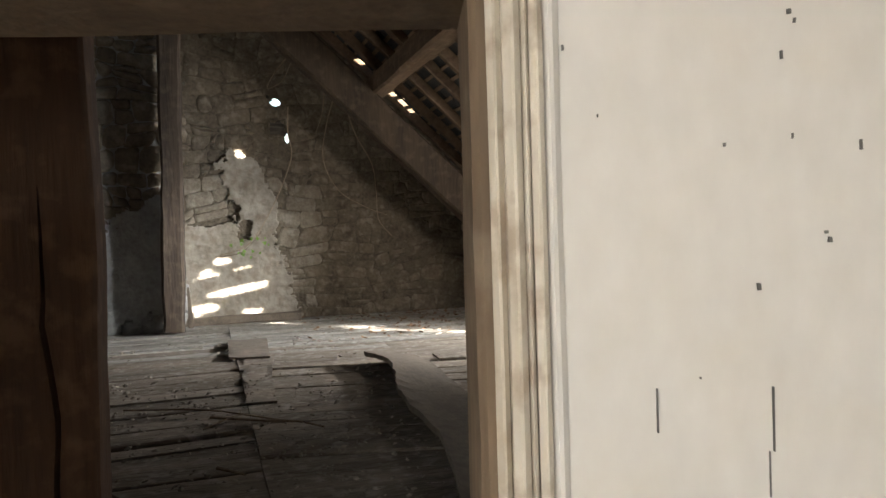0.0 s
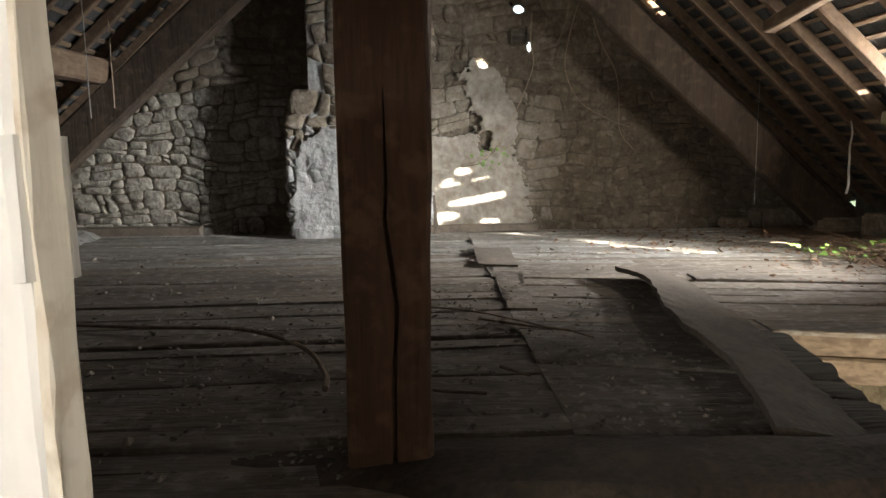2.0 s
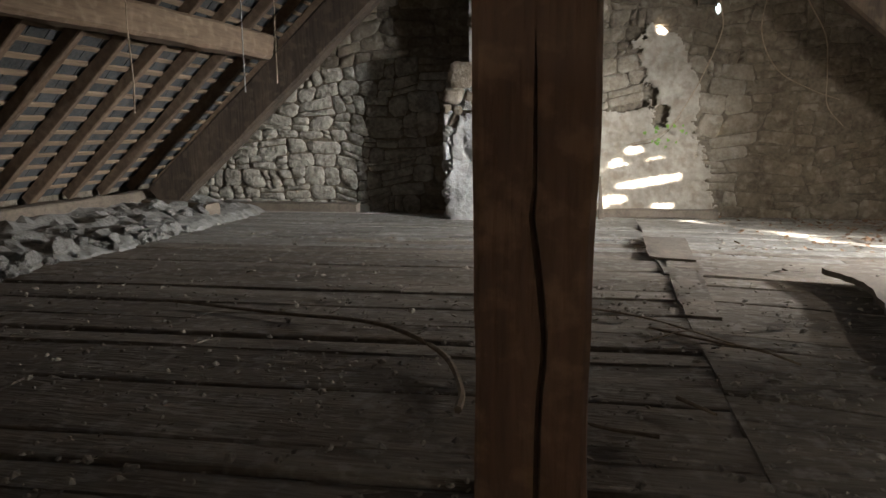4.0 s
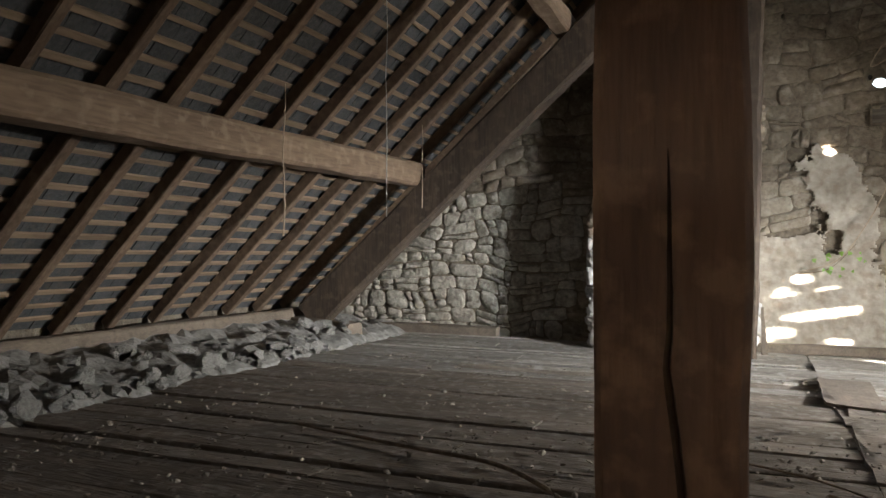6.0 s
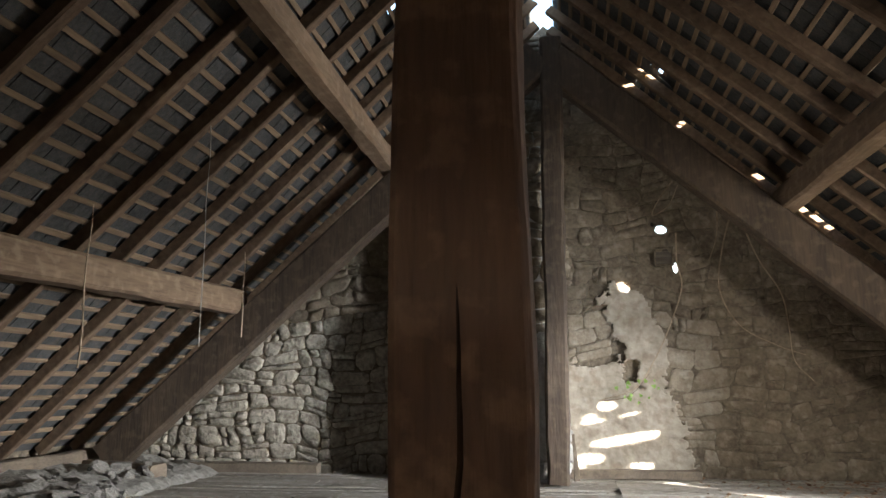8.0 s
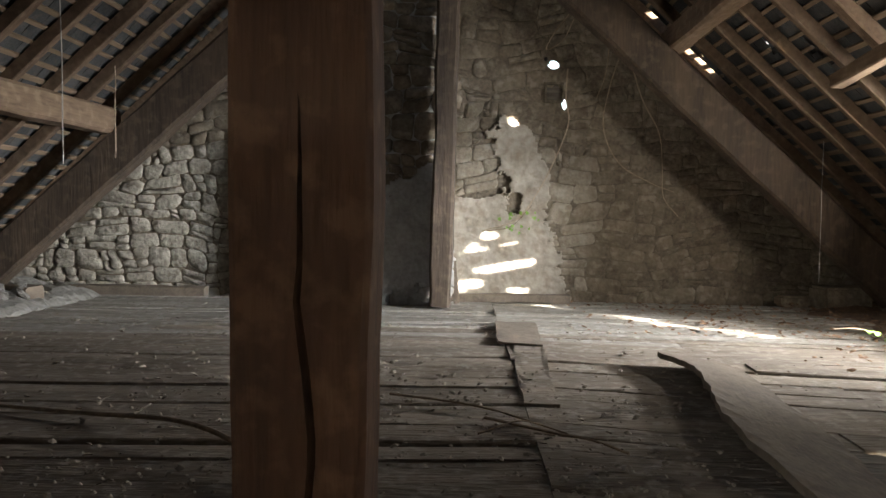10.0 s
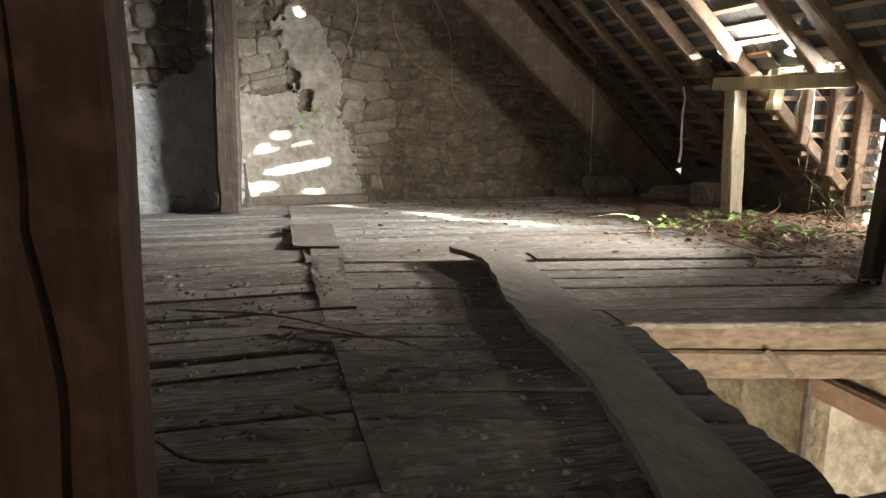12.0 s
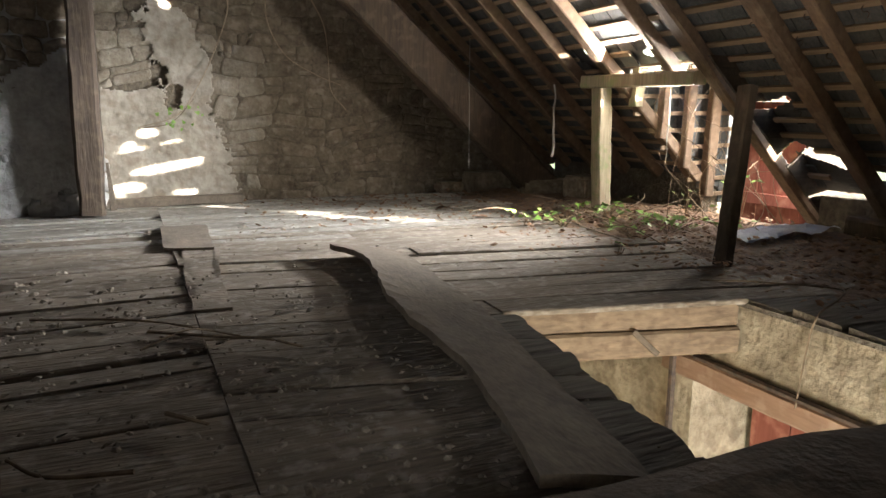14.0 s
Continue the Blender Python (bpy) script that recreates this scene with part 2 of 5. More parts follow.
def timber(bm, p, q, width, depth, jit=0.006, segs=10, side=None, bend=0.0, taper=1.0, seed=0, chamfer=0.12):
    """A hewn timber from p to q with knocked-off edges. width lies along side, depth across it."""
    p, q = Vector(p), Vector(q)
    way = (q - p).normalized()
    s = Vector(side) if side else (Vector((0, 1, 0)) if abs(way.y) < 0.8 else Vector((1, 0, 0)))
    s = (s - way * s.dot(way)).normalized()
    d = way.cross(s)
    w, h, c = width / 2, depth / 2, chamfer * min(width, depth)
    ring = [(-w, -h + c), (-w + c, -h), (w - c, -h), (w, -h + c), (w, h - c), (w - c, h), (-w + c, h), (-w, h - c)]
    rows = []
    for i in range(segs + 1):
        f = i / segs
        k = 1 + (taper - 1) * f
        row = []
        for j, (a, b) in enumerate(ring):
            at = p.lerp(q, f)
            o = noise.noise_vector(at * 2.1 + Vector((seed * 3.7, j // 2 * 1.3, 0))) * jit
            o2 = noise.noise_vector(at * 9.0 + Vector((seed, j * 2.3, 4))) * jit * 0.6
            row.append(bm.verts.new(at + s * a * k + d * b * k + o + o2 + d * bend * math.sin(math.pi * f)))
        rows.append(row)
    for r0, r1 in zip(rows, rows[1:]):
        for j in range(8):
            bm.faces.new((r0[j], r0[(j + 1) % 8], r1[(j + 1) % 8], r1[j]))
    bm.faces.new(rows[0][::-1])
    bm.faces.new(rows[-1])
    bmesh.ops.recalc_face_normals(bm, faces=bm.faces)
    return bm


def one_timber(*a, **k):
    return timber(bmesh.new(), *a, **k)


def tube(bm, points, r0, r1=None, sides=6):
    pts = [Vector(p) for p in points]
    r1 = r0 if r1 is None else r1
    rows = []
    for i, p in enumerate(pts):
        way = (pts[min(i + 1, len(pts) - 1)] - pts[max(i - 1, 0)]).normalized()
        s = way.orthogonal().normalized()
        d = way.cross(s)
        r = r0 + (r1 - r0) * i / (len(pts) - 1)
        rows.append([bm.verts.new(p + (s * math.cos(k * math.tau / sides) + d * math.sin(k * math.tau / sides)) * r) for k in range(sides)])
    for a, b in zip(rows, rows[1:]):
        for k in range(sides):
            bm.faces.new((a[k], a[(k + 1) % sides], b[(k + 1) % sides], b[k]))
    bm.faces.new(rows[0][::-1])
    bm.faces.new(rows[-1])
    return bm


def curve_through(points, steps=8):
    """A smooth run of points through the given ones."""
    p = [Vector(a) for a in points]
    p = [2 * p[0] - p[1]] + p + [2 * p[-1] - p[-2]]
    out = []
    for i in range(1, len(p) - 2):
        for k in range(steps):
            t = k / steps
            a, b, c, d = p[i - 1], p[i], p[i + 1], p[i + 2]
            out.append(0.5 * (2 * b + (c - a) * t + (2 * a - 5 * b + 4 * c - d) * t * t + (3 * b - a - 3 * c + d) * t ** 3))
    return out + [p[-2]]


# ---- roof lines ----
RIDGE_U, RIDGE_Z, PITCH = -0.26, 5.40, 0.92


def roof_l(u):
    return RIDGE_Z + PITCH * (u - RIDGE_U)


def roof_r(u):
    return RIDGE_Z - PITCH * (u - RIDGE_U)


WALL_V, TRUSS_V, FLOOR_Z = 8.25, 7.45, 0.60


# ---- ground, walls, floors ----
gb = bmesh.new()
bmesh.ops.create_circle(gb, cap_ends=True, segments=48, radius=900)
bmesh.ops.translate(gb, verts=gb.verts, vec=(0, 0, -2.45))
structure("ground", gb, M_GRASS, "green meadow round the building", "ground")

outline = [(-5.6, -2.4), (5.2, -2.4), (5.2, roof_r(5.2) + 0.1), (RIDGE_U, RIDGE_Z + 0.1), (-5.6, roof_l(-5.6) + 0.1)]
GAPS = [(0.87, 3.07, 0.060, 0.045), (0.79, 3.13, 0.020, 0.026), (0.99, 2.66, 0.024, 0.055), (-0.10, 3.25, 0.020, 0.028), (0.08, 3.78, 0.018, 0.034)]


def pierced_wall():
    """The gable, with the few gaps where stones have dropped out; the gaps widen outwards."""
    bm = bmesh.new()
    faces = []
    for back in (0, 1):
        loops = [[(u, z) for u, z in outline]]
        for u, z, ru, rz in GAPS:
            k, du, dz = (2.6, ru + 0.03, rz + 0.07) if back else (1.0, 0, 0)
            loops.append([(u + du + ru * k * math.cos(a * math.tau / 9) * (1 + 0.2 * math.sin(a * 5)), z + dz + rz * k * math.sin(a * math.tau / 9)) for a in range(9)])
        edges, rings = [], []
        for loop in loops:
            vs = [bm.verts.new((u, WALL_V + 0.5 * back, z)) for u, z in loop]
            rings.append(vs)
            edges += [bm.edges.new((a, b)) for a, b in zip(vs, vs[1:] + vs[:1])]
        bmesh.ops.triangle_fill(bm, edges=edges, use_beauty=True)
        faces.append(rings)
    for a, b in zip(*faces):
        n = len(a)
        for i in range(n):
            bm.faces.new((a[i], a[(i + 1) % n], b[(i + 1) % n], b[i]))
    bmesh.ops.recalc_face_normals(bm, faces=bm.faces)
    return bm


gable_wall = structure("wall_gable", pierced_wall(), M_MORTAR, "rough rubble stone gable wall with earth mortar", "wall")

structure("wall_eave_west", boxes((-5.75, -4.55, -1.5, 8.25, -2.4, 0.64), (-5.9, -5.32, -1.5, 8.25, 0.64, 0.98)), M_MORTAR, "low stone eave wall with crumbling top", "wall")
structure("wall_eave_east", boxes((4.55, 5.2, -1.0, 8.25, -2.4, 0.52), (4.80, 5.4, -1.0, 3.85, 0.52, 1.10), (4.80, 5.4, 3.85, 4.53, 0.52, 0.86), (4.86, 5.4, 5.78, 8.25, 0.52, 1.14)), M_MORTAR, "low stone eave wall under the dormer", "wall")
structure("barn_floor", boxes((-5.25, 4.55, -1.0, 8.25, -2.42, -2.3)), M_MORTAR, "earth floor of the storey below", "floor")
# the storey below, seen by the hatch
lower = boxes((2.72, 3.3, 3.60, 5.0, -2.3, 0.545), (2.72, 3.3, 0.2, 2.05, -2.3, 0.545), (2.72, 3.3, 2.05, 3.60, 0.185, 0.545))
structure("wall_barn_east", lower, M_LIME, "lime-rendered stone wall with a door opening", "wall")
structure("wall_barn_north", boxes((-1.0, 2.72, 5.0, 5.3, -2.3, 0.455)), M_LIME, "sandy lime-rendered wall of the storey below", "wall")
structure("wall_barn_west", boxes((-1.3, -1.0, 0.2, 5.0, -2.3, 0.455)), M_LIME, "lime-rendered wall of the storey below", "wall")

# floor bed, with the hatch left open
HATCH = [(1.60, 3.68), (2.68, 3.36), (2.60, 2.05), (1.36, 2.05)]
bed = bmesh.new()
prism(bed, [(-4.55, 1.2), (1.0, 1.2), (1.0, 8.25), (-4.55, 8.25)], 0.46, 0.555)
prism(bed, [(1.0, 3.86), (2.68, 3.5), (4.55, 3.5), (4.55, 8.25), (1.0, 8.25)], 0.46, 0.555)
prism(bed, [(2.69, 1.4), (4.55, 1.4), (4.55, 3.5), (2.69, 3.5)], 0.545, 0.57)
floor = structure("floor", bed, M_ROT, "worn attic floor of uneven grey boards, strewn with dirt", "floor")

# ---- the painted room and its door frame (in the room's own axes) ----
DOOR_L, DOOR_R, DOOR_TOP, FACE, BACK = -1.42, 0.131, 1.781, 0.83, 0.98
panel = boxes((DOOR_R + 0.06, 2.2, FACE, BACK, 0.0, 2.35), (-2.4, DOOR_L - 0.02, FACE, BACK, 0.0, 2.35), (DOOR_L - 0.02, DOOR_R + 0.06, FACE, BACK, DOOR_TOP + 0.05, 2.35))
structure("wall_partition", panel, M_WHITE, "cream-painted partition wall with scuffs and small holes", "wall", False)
structure("wall_partition_upper", boxes((-8.0, -2.4, FACE, BACK, -0.5, 6.0), (2.2, 7.0, FACE, BACK, -0.5, 6.0), (-2.4, 2.2, FACE, BACK, 2.35, 6.0)), M_MORTAR, "rough back of the partition wall", "wall", False)
room = boxes((-2.55, -2.4, -2.6, FACE, 0, 2.35), (2.2, 2.35, -2.6, FACE, 0, 2.35), (-0.5, 2.35, -2.75, -2.6, 0, 2.35), (-2.55, -1.9, -2.75, -2.6, 0, 2.35), (-1.9, -0.5, -2.75, -2.6, 0, 0.95), (-1.9, -0.5, -2.75, -2.6, 2.15, 2.35))
structure("wall_room", room, M_WHITE, "cream-painted walls of the small room", "wall", False)
structure("ceiling", boxes((-2.55, 2.35, -2.75, FACE - 0.002, 2.35, 2.45)), M_WHITE, "plain pale room ceiling", "ceiling", False)
structure("room_floor", boxes((-2.55, 2.35, -2.75, 1.62, -0.12, 0.0)), M_BOARD, "worn boards of the landing", "floor", False)


def door_frame():
    f = thing("door_frame", (0, 0, 0), "worn cream-painted door frame with bare brown wood", "door frame")
    f.matrix_world = Matrix.Translation(((DOOR_L + DOOR_R) / 2, FACE, 0))
    base = f.matrix_world.translation

    def piece(name, bm, mat, label="", parent=f):
        bmesh.ops.translate(bm, verts=bm.verts, vec=-base)
        ob = new(name, mesh_of(name, bm, mat))
        ob.parent = parent
        if label:
            ob["label"] = label
        return ob

    jr = timber(bmesh.new(), (DOOR_R + 0.022, 0.905, 0.0), (DOOR_R + 0.022, 0.905, DOOR_TOP + 0.04), 0.15, 0.07, 0.004, 24, (0, 1, 0), seed=3)
    piece("jamb", jr, M_FRAME, "bare brown wooden jamb")
    jl = timber(bmesh.new(), (DOOR_L - 0.01, 0.905, 0.0), (DOOR_L - 0.01, 0.905, DOOR_TOP + 0.04), 0.15, 0.06, 0.004, 24, (0, 1, 0), seed=5)
    piece("jamb", jl, M_FRAME)
    hd = timber(bmesh.new(), (DOOR_L - 0.03, 0.905, DOOR_TOP + 0.035), (DOOR_R + 0.06, 0.905, DOOR_TOP + 0.035), 0.15, 0.07, 0.004, 20, (0, 1, 0), seed=7)
    piece("head", hd, M_FRAME, "bare brown door head")
    # moulded casing: a run of beads and flats
    for k, (x0, x1, out, m) in enumerate(((-0.024, -0.009, 0.010, M_TRIM), (-0.008, 0.010, 0.024, M_TRIM), (0.011, 0.019, 0.014, M_TRIM), (0.020, 0.034, 0.020, M_TRIM), (0.035, 0.053, 0.010, M_WHITE))):
        bm = timber(bmesh.new(), (DOOR_R + 0.03 + (x0 + x1) / 2, FACE - out / 2 + 0.004, 0), (DOOR_R + 0.03 + (x0 + x1) / 2, FACE - out / 2 + 0.004, DOOR_TOP + 0.16), x1 - x0, out + 0.008, 0.0012, 24, (1, 0, 0), seed=k, chamfer=0.4)
        piece("moulding", bm, m)
        bm = timber(bmesh.new(), (DOOR_L - 0.06, FACE - out / 2 + 0.004, DOOR_TOP + 0.036 + (x0 + x1) / 2), (DOOR_R + 0.06 + x1, FACE - out / 2 + 0.002, DOOR_TOP + 0.036 + (x0 + x1) / 2), out + 0.008, x1 - x0, 0.0012, 16, (0, 1, 0), seed=k + 9, chamfer=0.4)
        piece("moulding", bm, m)


def door_leaf():
    """The open leaf, of which the worn free edge and the lock case show."""
    t = thing("door_leaf", (0, 0, 0), "open cream-painted door leaf with worn edge", "door")
    t.matrix_world = pose(-0.733, 0.60, 0.02, 0, 0, 160)

    def piece(name, bm, mat, label="", parent=t):
        ob = new(name, mesh_of(name, bm, mat))
        ob.parent = parent
        if label:
            ob["label"] = label
        return ob

    slab = timber(bmesh.new(), (0.33, 0, 0), (0.33, 0, 1.72), 0.66, 0.035, 0.004, 40, (1, 0, 0), seed=21, chamfer=0.2)
    leaf = piece("leaf", slab, M_WHITE)
    piece("worn_edge", timber(bmesh.new(), (-0.006, -0.002, 0), (-0.006, -0.002, 1.72), 0.014, 0.03, 0.006, 40, (1, 0, 0), seed=24), M_TRIM, "bare scuffed edge strip")
    case = timber(bmesh.new(), (0.058, 0.0, 1.375), (0.058, 0.0, 1.495), 0.13, 0.055, 0.003, 6, (1, 0, 0), seed=22)
    piece("lock_case", case, M_WHITE, "cream-painted rim lock case")


door_leaf()
door_frame()

# ---- big timbers ----

def tie_beam():
    bm = bmesh.new()
    pts = [(-4.2, 1.30, 0.36), (-1.5, 1.78, 0.41), (-0.9, 1.90, 0.455), (-0.5, 1.92, 0.49), (0.1, 1.96, 0.535), (0.55, 2.03, 0.565), (1.0, 2.10, 0.58), (2.8, 2.4, 0.57)]
    smooth = curve_through([(*uv(x, y), z) for x, y, z in pts], 6)
    rows = []
    ring = [(-0.2, -0.15), (-0.17, -0.17), (0.17, -0.17), (0.2, -0.14), (0.2, 0.12), (0.16, 0.165), (0.05, 0.175), (-0.12, 0.165), (-0.19, 0.13)]
    for i, p in enumerate(smooth):
        way = (smooth[min(i + 1, len(smooth) - 1)] - smooth[max(0, i - 1)]).normalized()
        side = Vector((0, 0, 1)).cross(way).normalized()
        rows.append([bm.verts.new(p + side * a + Vector((0, 0, b)) + noise.noise_vector(p * 3 + Vector((j * 0.7, 0, 0))) * 0.014) for j, (a, b) in enumerate(ring)])
    n = len(ring)
    for r0, r1 in zip(rows, rows[1:]):
        for j in range(n):
            bm.faces.new((r0[j], r0[(j + 1) % n], r1[(j + 1) % n], r1[j]))
    bm.faces.new(rows[0][::-1])
    bm.faces.new(rows[-1])
    bmesh.ops.recalc_face_normals(bm, faces=bm.faces)
    return solid("tie_beam", bm, M_TIMBER, "crooked dark brown tie beam at floor level", "beam")


tie_beam()


def cracked_post():
    """The hewn post on the tie beam, with one long drying crack up its face."""
    t = thing("post", (*uv(-0.905, 1.975), 0.62), "hewn brown timber post with a long drying crack", "post")
    bm = bmesh.new()
    across, deep = Vector((1, 0, 0)), Vector((0, 1, 0))
    heights = [0.6 + 0.06 * i for i in range(70)]
    jog = [(0.6, 0.012), (0.75, 0.014), (0.95, 0.02), (1.06, 0.028), (1.2, 0.012), (1.32, -0.003), (1.4, 0.004), (1.52, 0.0), (1.62, 0.0), (9, 0.0)]
    rows = []
    for i, z in enumerate(heights):
        for (za, xa), (zb, xb) in zip(jog, jog[1:]):
            if za <= z <= zb:
                cx = xa + (xb - xa) * (z - za) / (zb - za)
                break
        gap = 0.0055 * max(0.0, min(1.0, (1.68 - z) / 0.42)) if z < 1.68 else 0.0
        dip = 0.035 if gap > 0 else 0.0
        w = 0.122 + 0.004 * math.sin(z * 5)
        wob = noise.noise(Vector((z * 1.7, 3, 1))) * 0.008
        mid = Vector((*uv(-0.905, 1.975), z)) + across * wob
        ring = [(-w, -0.088), (-w + 0.014, -0.1), (-0.06, -0.102), (cx - gap - 0.002, -0.1), (cx, -0.1 + dip), (cx + gap + 0.002, -0.1), (0.06, -0.102), (w - 0.012, -0.1), (w, -0.085), (w, 0.09), (w - 0.02, 0.105), (-w + 0.02, 0.105), (-w, 0.09)]
        rows.append([bm.verts.new(mid + across * a + deep * b + noise.noise_vector(Vector((a * 9, b * 9, z * 6))) * 0.004) for a, b in ring])
    n = len(rows[0])
    for r0, r1 in zip(rows, rows[1:]):
        for j in range(n):
            bm.faces.new((r0[j], r0[(j + 1) % n], r1[(j + 1) % n], r1[j]))
    bm.faces.new(rows[0][::-1])
    bm.faces.new(rows[-1])
    bmesh.ops.recalc_face_normals(bm, faces=bm.faces)
    part("shaft", bm, M_POST, t)
    return t


cracked_post()

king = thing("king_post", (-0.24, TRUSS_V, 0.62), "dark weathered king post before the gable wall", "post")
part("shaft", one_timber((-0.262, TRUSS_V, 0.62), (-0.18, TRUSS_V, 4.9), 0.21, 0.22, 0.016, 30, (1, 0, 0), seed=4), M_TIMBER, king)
part("splinter", one_timber((-0.10, TRUSS_V - 0.1, 0.66), (-0.12, TRUSS_V - 0.1, 1.06), 0.05, 0.03, 0.006, 6, (1, 0, 0), taper=0.4, seed=6), M_PLANK, king, "pale split-off splinter")
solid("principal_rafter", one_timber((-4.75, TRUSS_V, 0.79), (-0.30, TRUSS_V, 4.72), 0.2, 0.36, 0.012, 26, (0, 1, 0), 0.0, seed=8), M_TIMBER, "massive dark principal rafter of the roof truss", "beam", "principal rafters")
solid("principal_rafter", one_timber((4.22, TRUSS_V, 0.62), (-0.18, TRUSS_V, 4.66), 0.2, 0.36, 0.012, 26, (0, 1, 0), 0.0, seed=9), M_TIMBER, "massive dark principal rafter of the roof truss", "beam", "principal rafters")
solid("tie_end", one_timber((-5.0, TRUSS_V - 0.02, 0.70), (-4.0, TRUSS_V - 0.3, 0.68), 0.22, 0.2, 0.014, 8, (0, 1, 0), seed=11), M_PLANK, "broken grey stub of a tie beam at the eave", "beam")

for label, a, b, w, d, sd in (
    ("squared pale lower purlin across the rafters", (-3.44, 0.6, 2.22), (-3.46, 7.5, 2.34), 0.22, 0.24, 31),
    ("pale upper purlin under the rafters", (-1.78, 0.6, 3.74), (-1.86, 7.6, 3.72), 0.17, 0.2, 32),
    ("pale upper purlin under the rafters", (1.90, 0.6, 3.12), (1.90, 7.7, 3.14), 0.18, 0.22, 33),
):
    solid("purlin", one_timber(a, b, w, d, 0.012, 24, (1, 0, 0), seed=sd), M_PURLIN, label, "beam", "purlins")
solid("brace", one_timber((2.68, 6.10, 2.50), (2.5, 3.6, 2.66), 0.1, 0.11, 0.008, 10, (1, 0, 0), seed=35), M_PURLIN, "thin pale middle purlin under the rafters", "beam")

# ---- roofs ----
PHI = math.atan(PITCH)
CP, SP = math.cos(PHI), math.sin(PHI)


def slope(side, s, v, h):
    """A place on a roof slope: s down from the ridge, h out from the rafters' underside. side -1 west, 1 east."""
    return Vector((RIDGE_U + side * (s * CP + h * SP), v, RIDGE_Z - s * SP + h * CP))


SLOPE_LEN = 6.85
DORMER_S0, DORMER_V0, DORMER_V1 = (3.78 - RIDGE_U) / CP, 4.60, 5.75
# sunlit places: on the gable wall (u, z, half width, half height, tilt) ...
SUN_WALL = [(0.45, 0.965, 0.36, 0.045, 0.16), (0.44, 1.165, 0.11, 0.045, 0.1), (0.22, 1.275, 0.10, 0.035, 0.1), (0.06, 1.15, 0.06, 0.04, 0.2),
            (0.05, 0.765, 0.16, 0.045, 0.05), (0.49, 2.49, 0.06, 0.06, 0),
            (0.55, 0.70, 0.12, 0.03, 0), (-0.30, 0.70, 0.3, 0.025, 0)]


def sunlit(p):
    """Whether the sun that passes the covering at p falls on one of the bright places."""
    t = (WALL_V - 0.06 - p.y) / SUN.y
    u, z = p.x + SUN.x * t, p.z + SUN.z * t
    if t > 0 and z > FLOOR_Z:
        for a, b, ra, rb, tilt in SUN_WALL:
            du, dz = u - a, z - b - tilt * (u - a)
            if (du / ra) ** 2 + (dz / rb) ** 2 < 1 + 0.5 * noise.noise(Vector((u * 14, z * 14, 2))):
                return True
    t = (FLOOR_Z - p.z) / SUN.z
    u, v = p.x + SUN.x * t, p.y + SUN.y * t
    if t > 0 and v < WALL_V and 0.7 < u < 2.5:
        f = (u - 0.84) / 1.97
        off = v - (7.62 - 2.19 * f)
        if abs(off - 0.02) < 0.13 + 0.03 * noise.noise(Vector((u * 4, 1, 1))):
            return True
    t = (1.77 - p.z) / SUN.z
    u, v = p.x + SUN.x * t, p.y + SUN.y * t
    return t > 0 and 3.5 < u < 3.84 and 4.9 < v < 6.0 and noise.noise(Vector((u * 9, v * 7, 5))) > -0.22


# small slipped-tile gaps: side, place down the slope and along it, half sizes
CHINKS = [(1, 1.94, 8.02, 0.02, 0.02), (1, 2.88, 8.03, 0.045, 0.03), (1, 3.42, 8.02, 0.03, 0.03), (1, 3.56, 8.03, 0.05, 0.03), (1, 3.70, 8.02, 0.03, 0.025),
          (1, 3.72, 6.95, 0.015, 0.02), (1, 1.31, 7.62, 0.02, 0.03), (1, 1.43, 7.64, 0.035, 0.05), (1, 1.25, 8.02, 0.02, 0.05), (1, 1.98, 7.95, 0.015, 0.04),
          (1, 5.23, 6.05, 0.02, 0.03), (-1, 1.44, 5.86, 0.06, 0.12), (-1, 1.66, 6.03, 0.012, 0.05)]


def chink(side, s, v, more=0.0):
    return any(k == side and abs(s - a) < ra + more and abs(v - b) < rb + more for k, a, b, ra, rb in CHINKS)


def in_dormer(s, v):
    return s > DORMER_S0 and DORMER_V0 < v < DORMER_V1


def roof(side, name, label):
    bm = bmesh.new()
    ds, dv, v0, v1 = 0.015, 0.015, -2.2, 8.75
    gone = set()
    for i in range(int(SLOPE_LEN / ds)):
        s, runs, start = (i + 0.5) * ds, [], 0
        count = int((v1 - v0) / dv)
        broken = side > 0 or any(k == side and abs(s - a) < ra + ds for k, a, _, ra, _ in CHINKS)
        top = (i + 1) * ds
        if not broken:
            runs = [(0, count)]
        else:
            for k in range(count + 1):
                v = v0 + (k + 0.5) * dv
                open_here = k < count and (chink(side, s, v) or side > 0 and (in_dormer(s, v) or (1.0 < v < 7.6 and sunlit(slope(side, s, v, 0.17)))))
                if k == count or open_here:
                    if k > start:
                        runs.append((start, k))
                    start = k + 1
                    if open_here and not in_dormer(s, v):
                        gone.add((i, k))
        for a, b in runs:
            q = [slope(side, i * ds, v0 + a * dv, 0.17), slope(side, i * ds, v0 + b * dv, 0.17), slope(side, top, v0 + b * dv, 0.17), slope(side, top, v0 + a * dv, 0.17)]
            bm.faces.new([bm.verts.new(p) for p in q])
    ob = structure(name, bm, M_SKIN, label, "roof")
    return ob, gone, (ds, dv, v0)


roof_west, _, _ = roof(-1, "roof_west", "west roof slope of tiles on battens and rafters")
roof_east, GONE, GRID = roof(1, "roof_east", "east roof slope of tiles with missing pieces letting sun in")

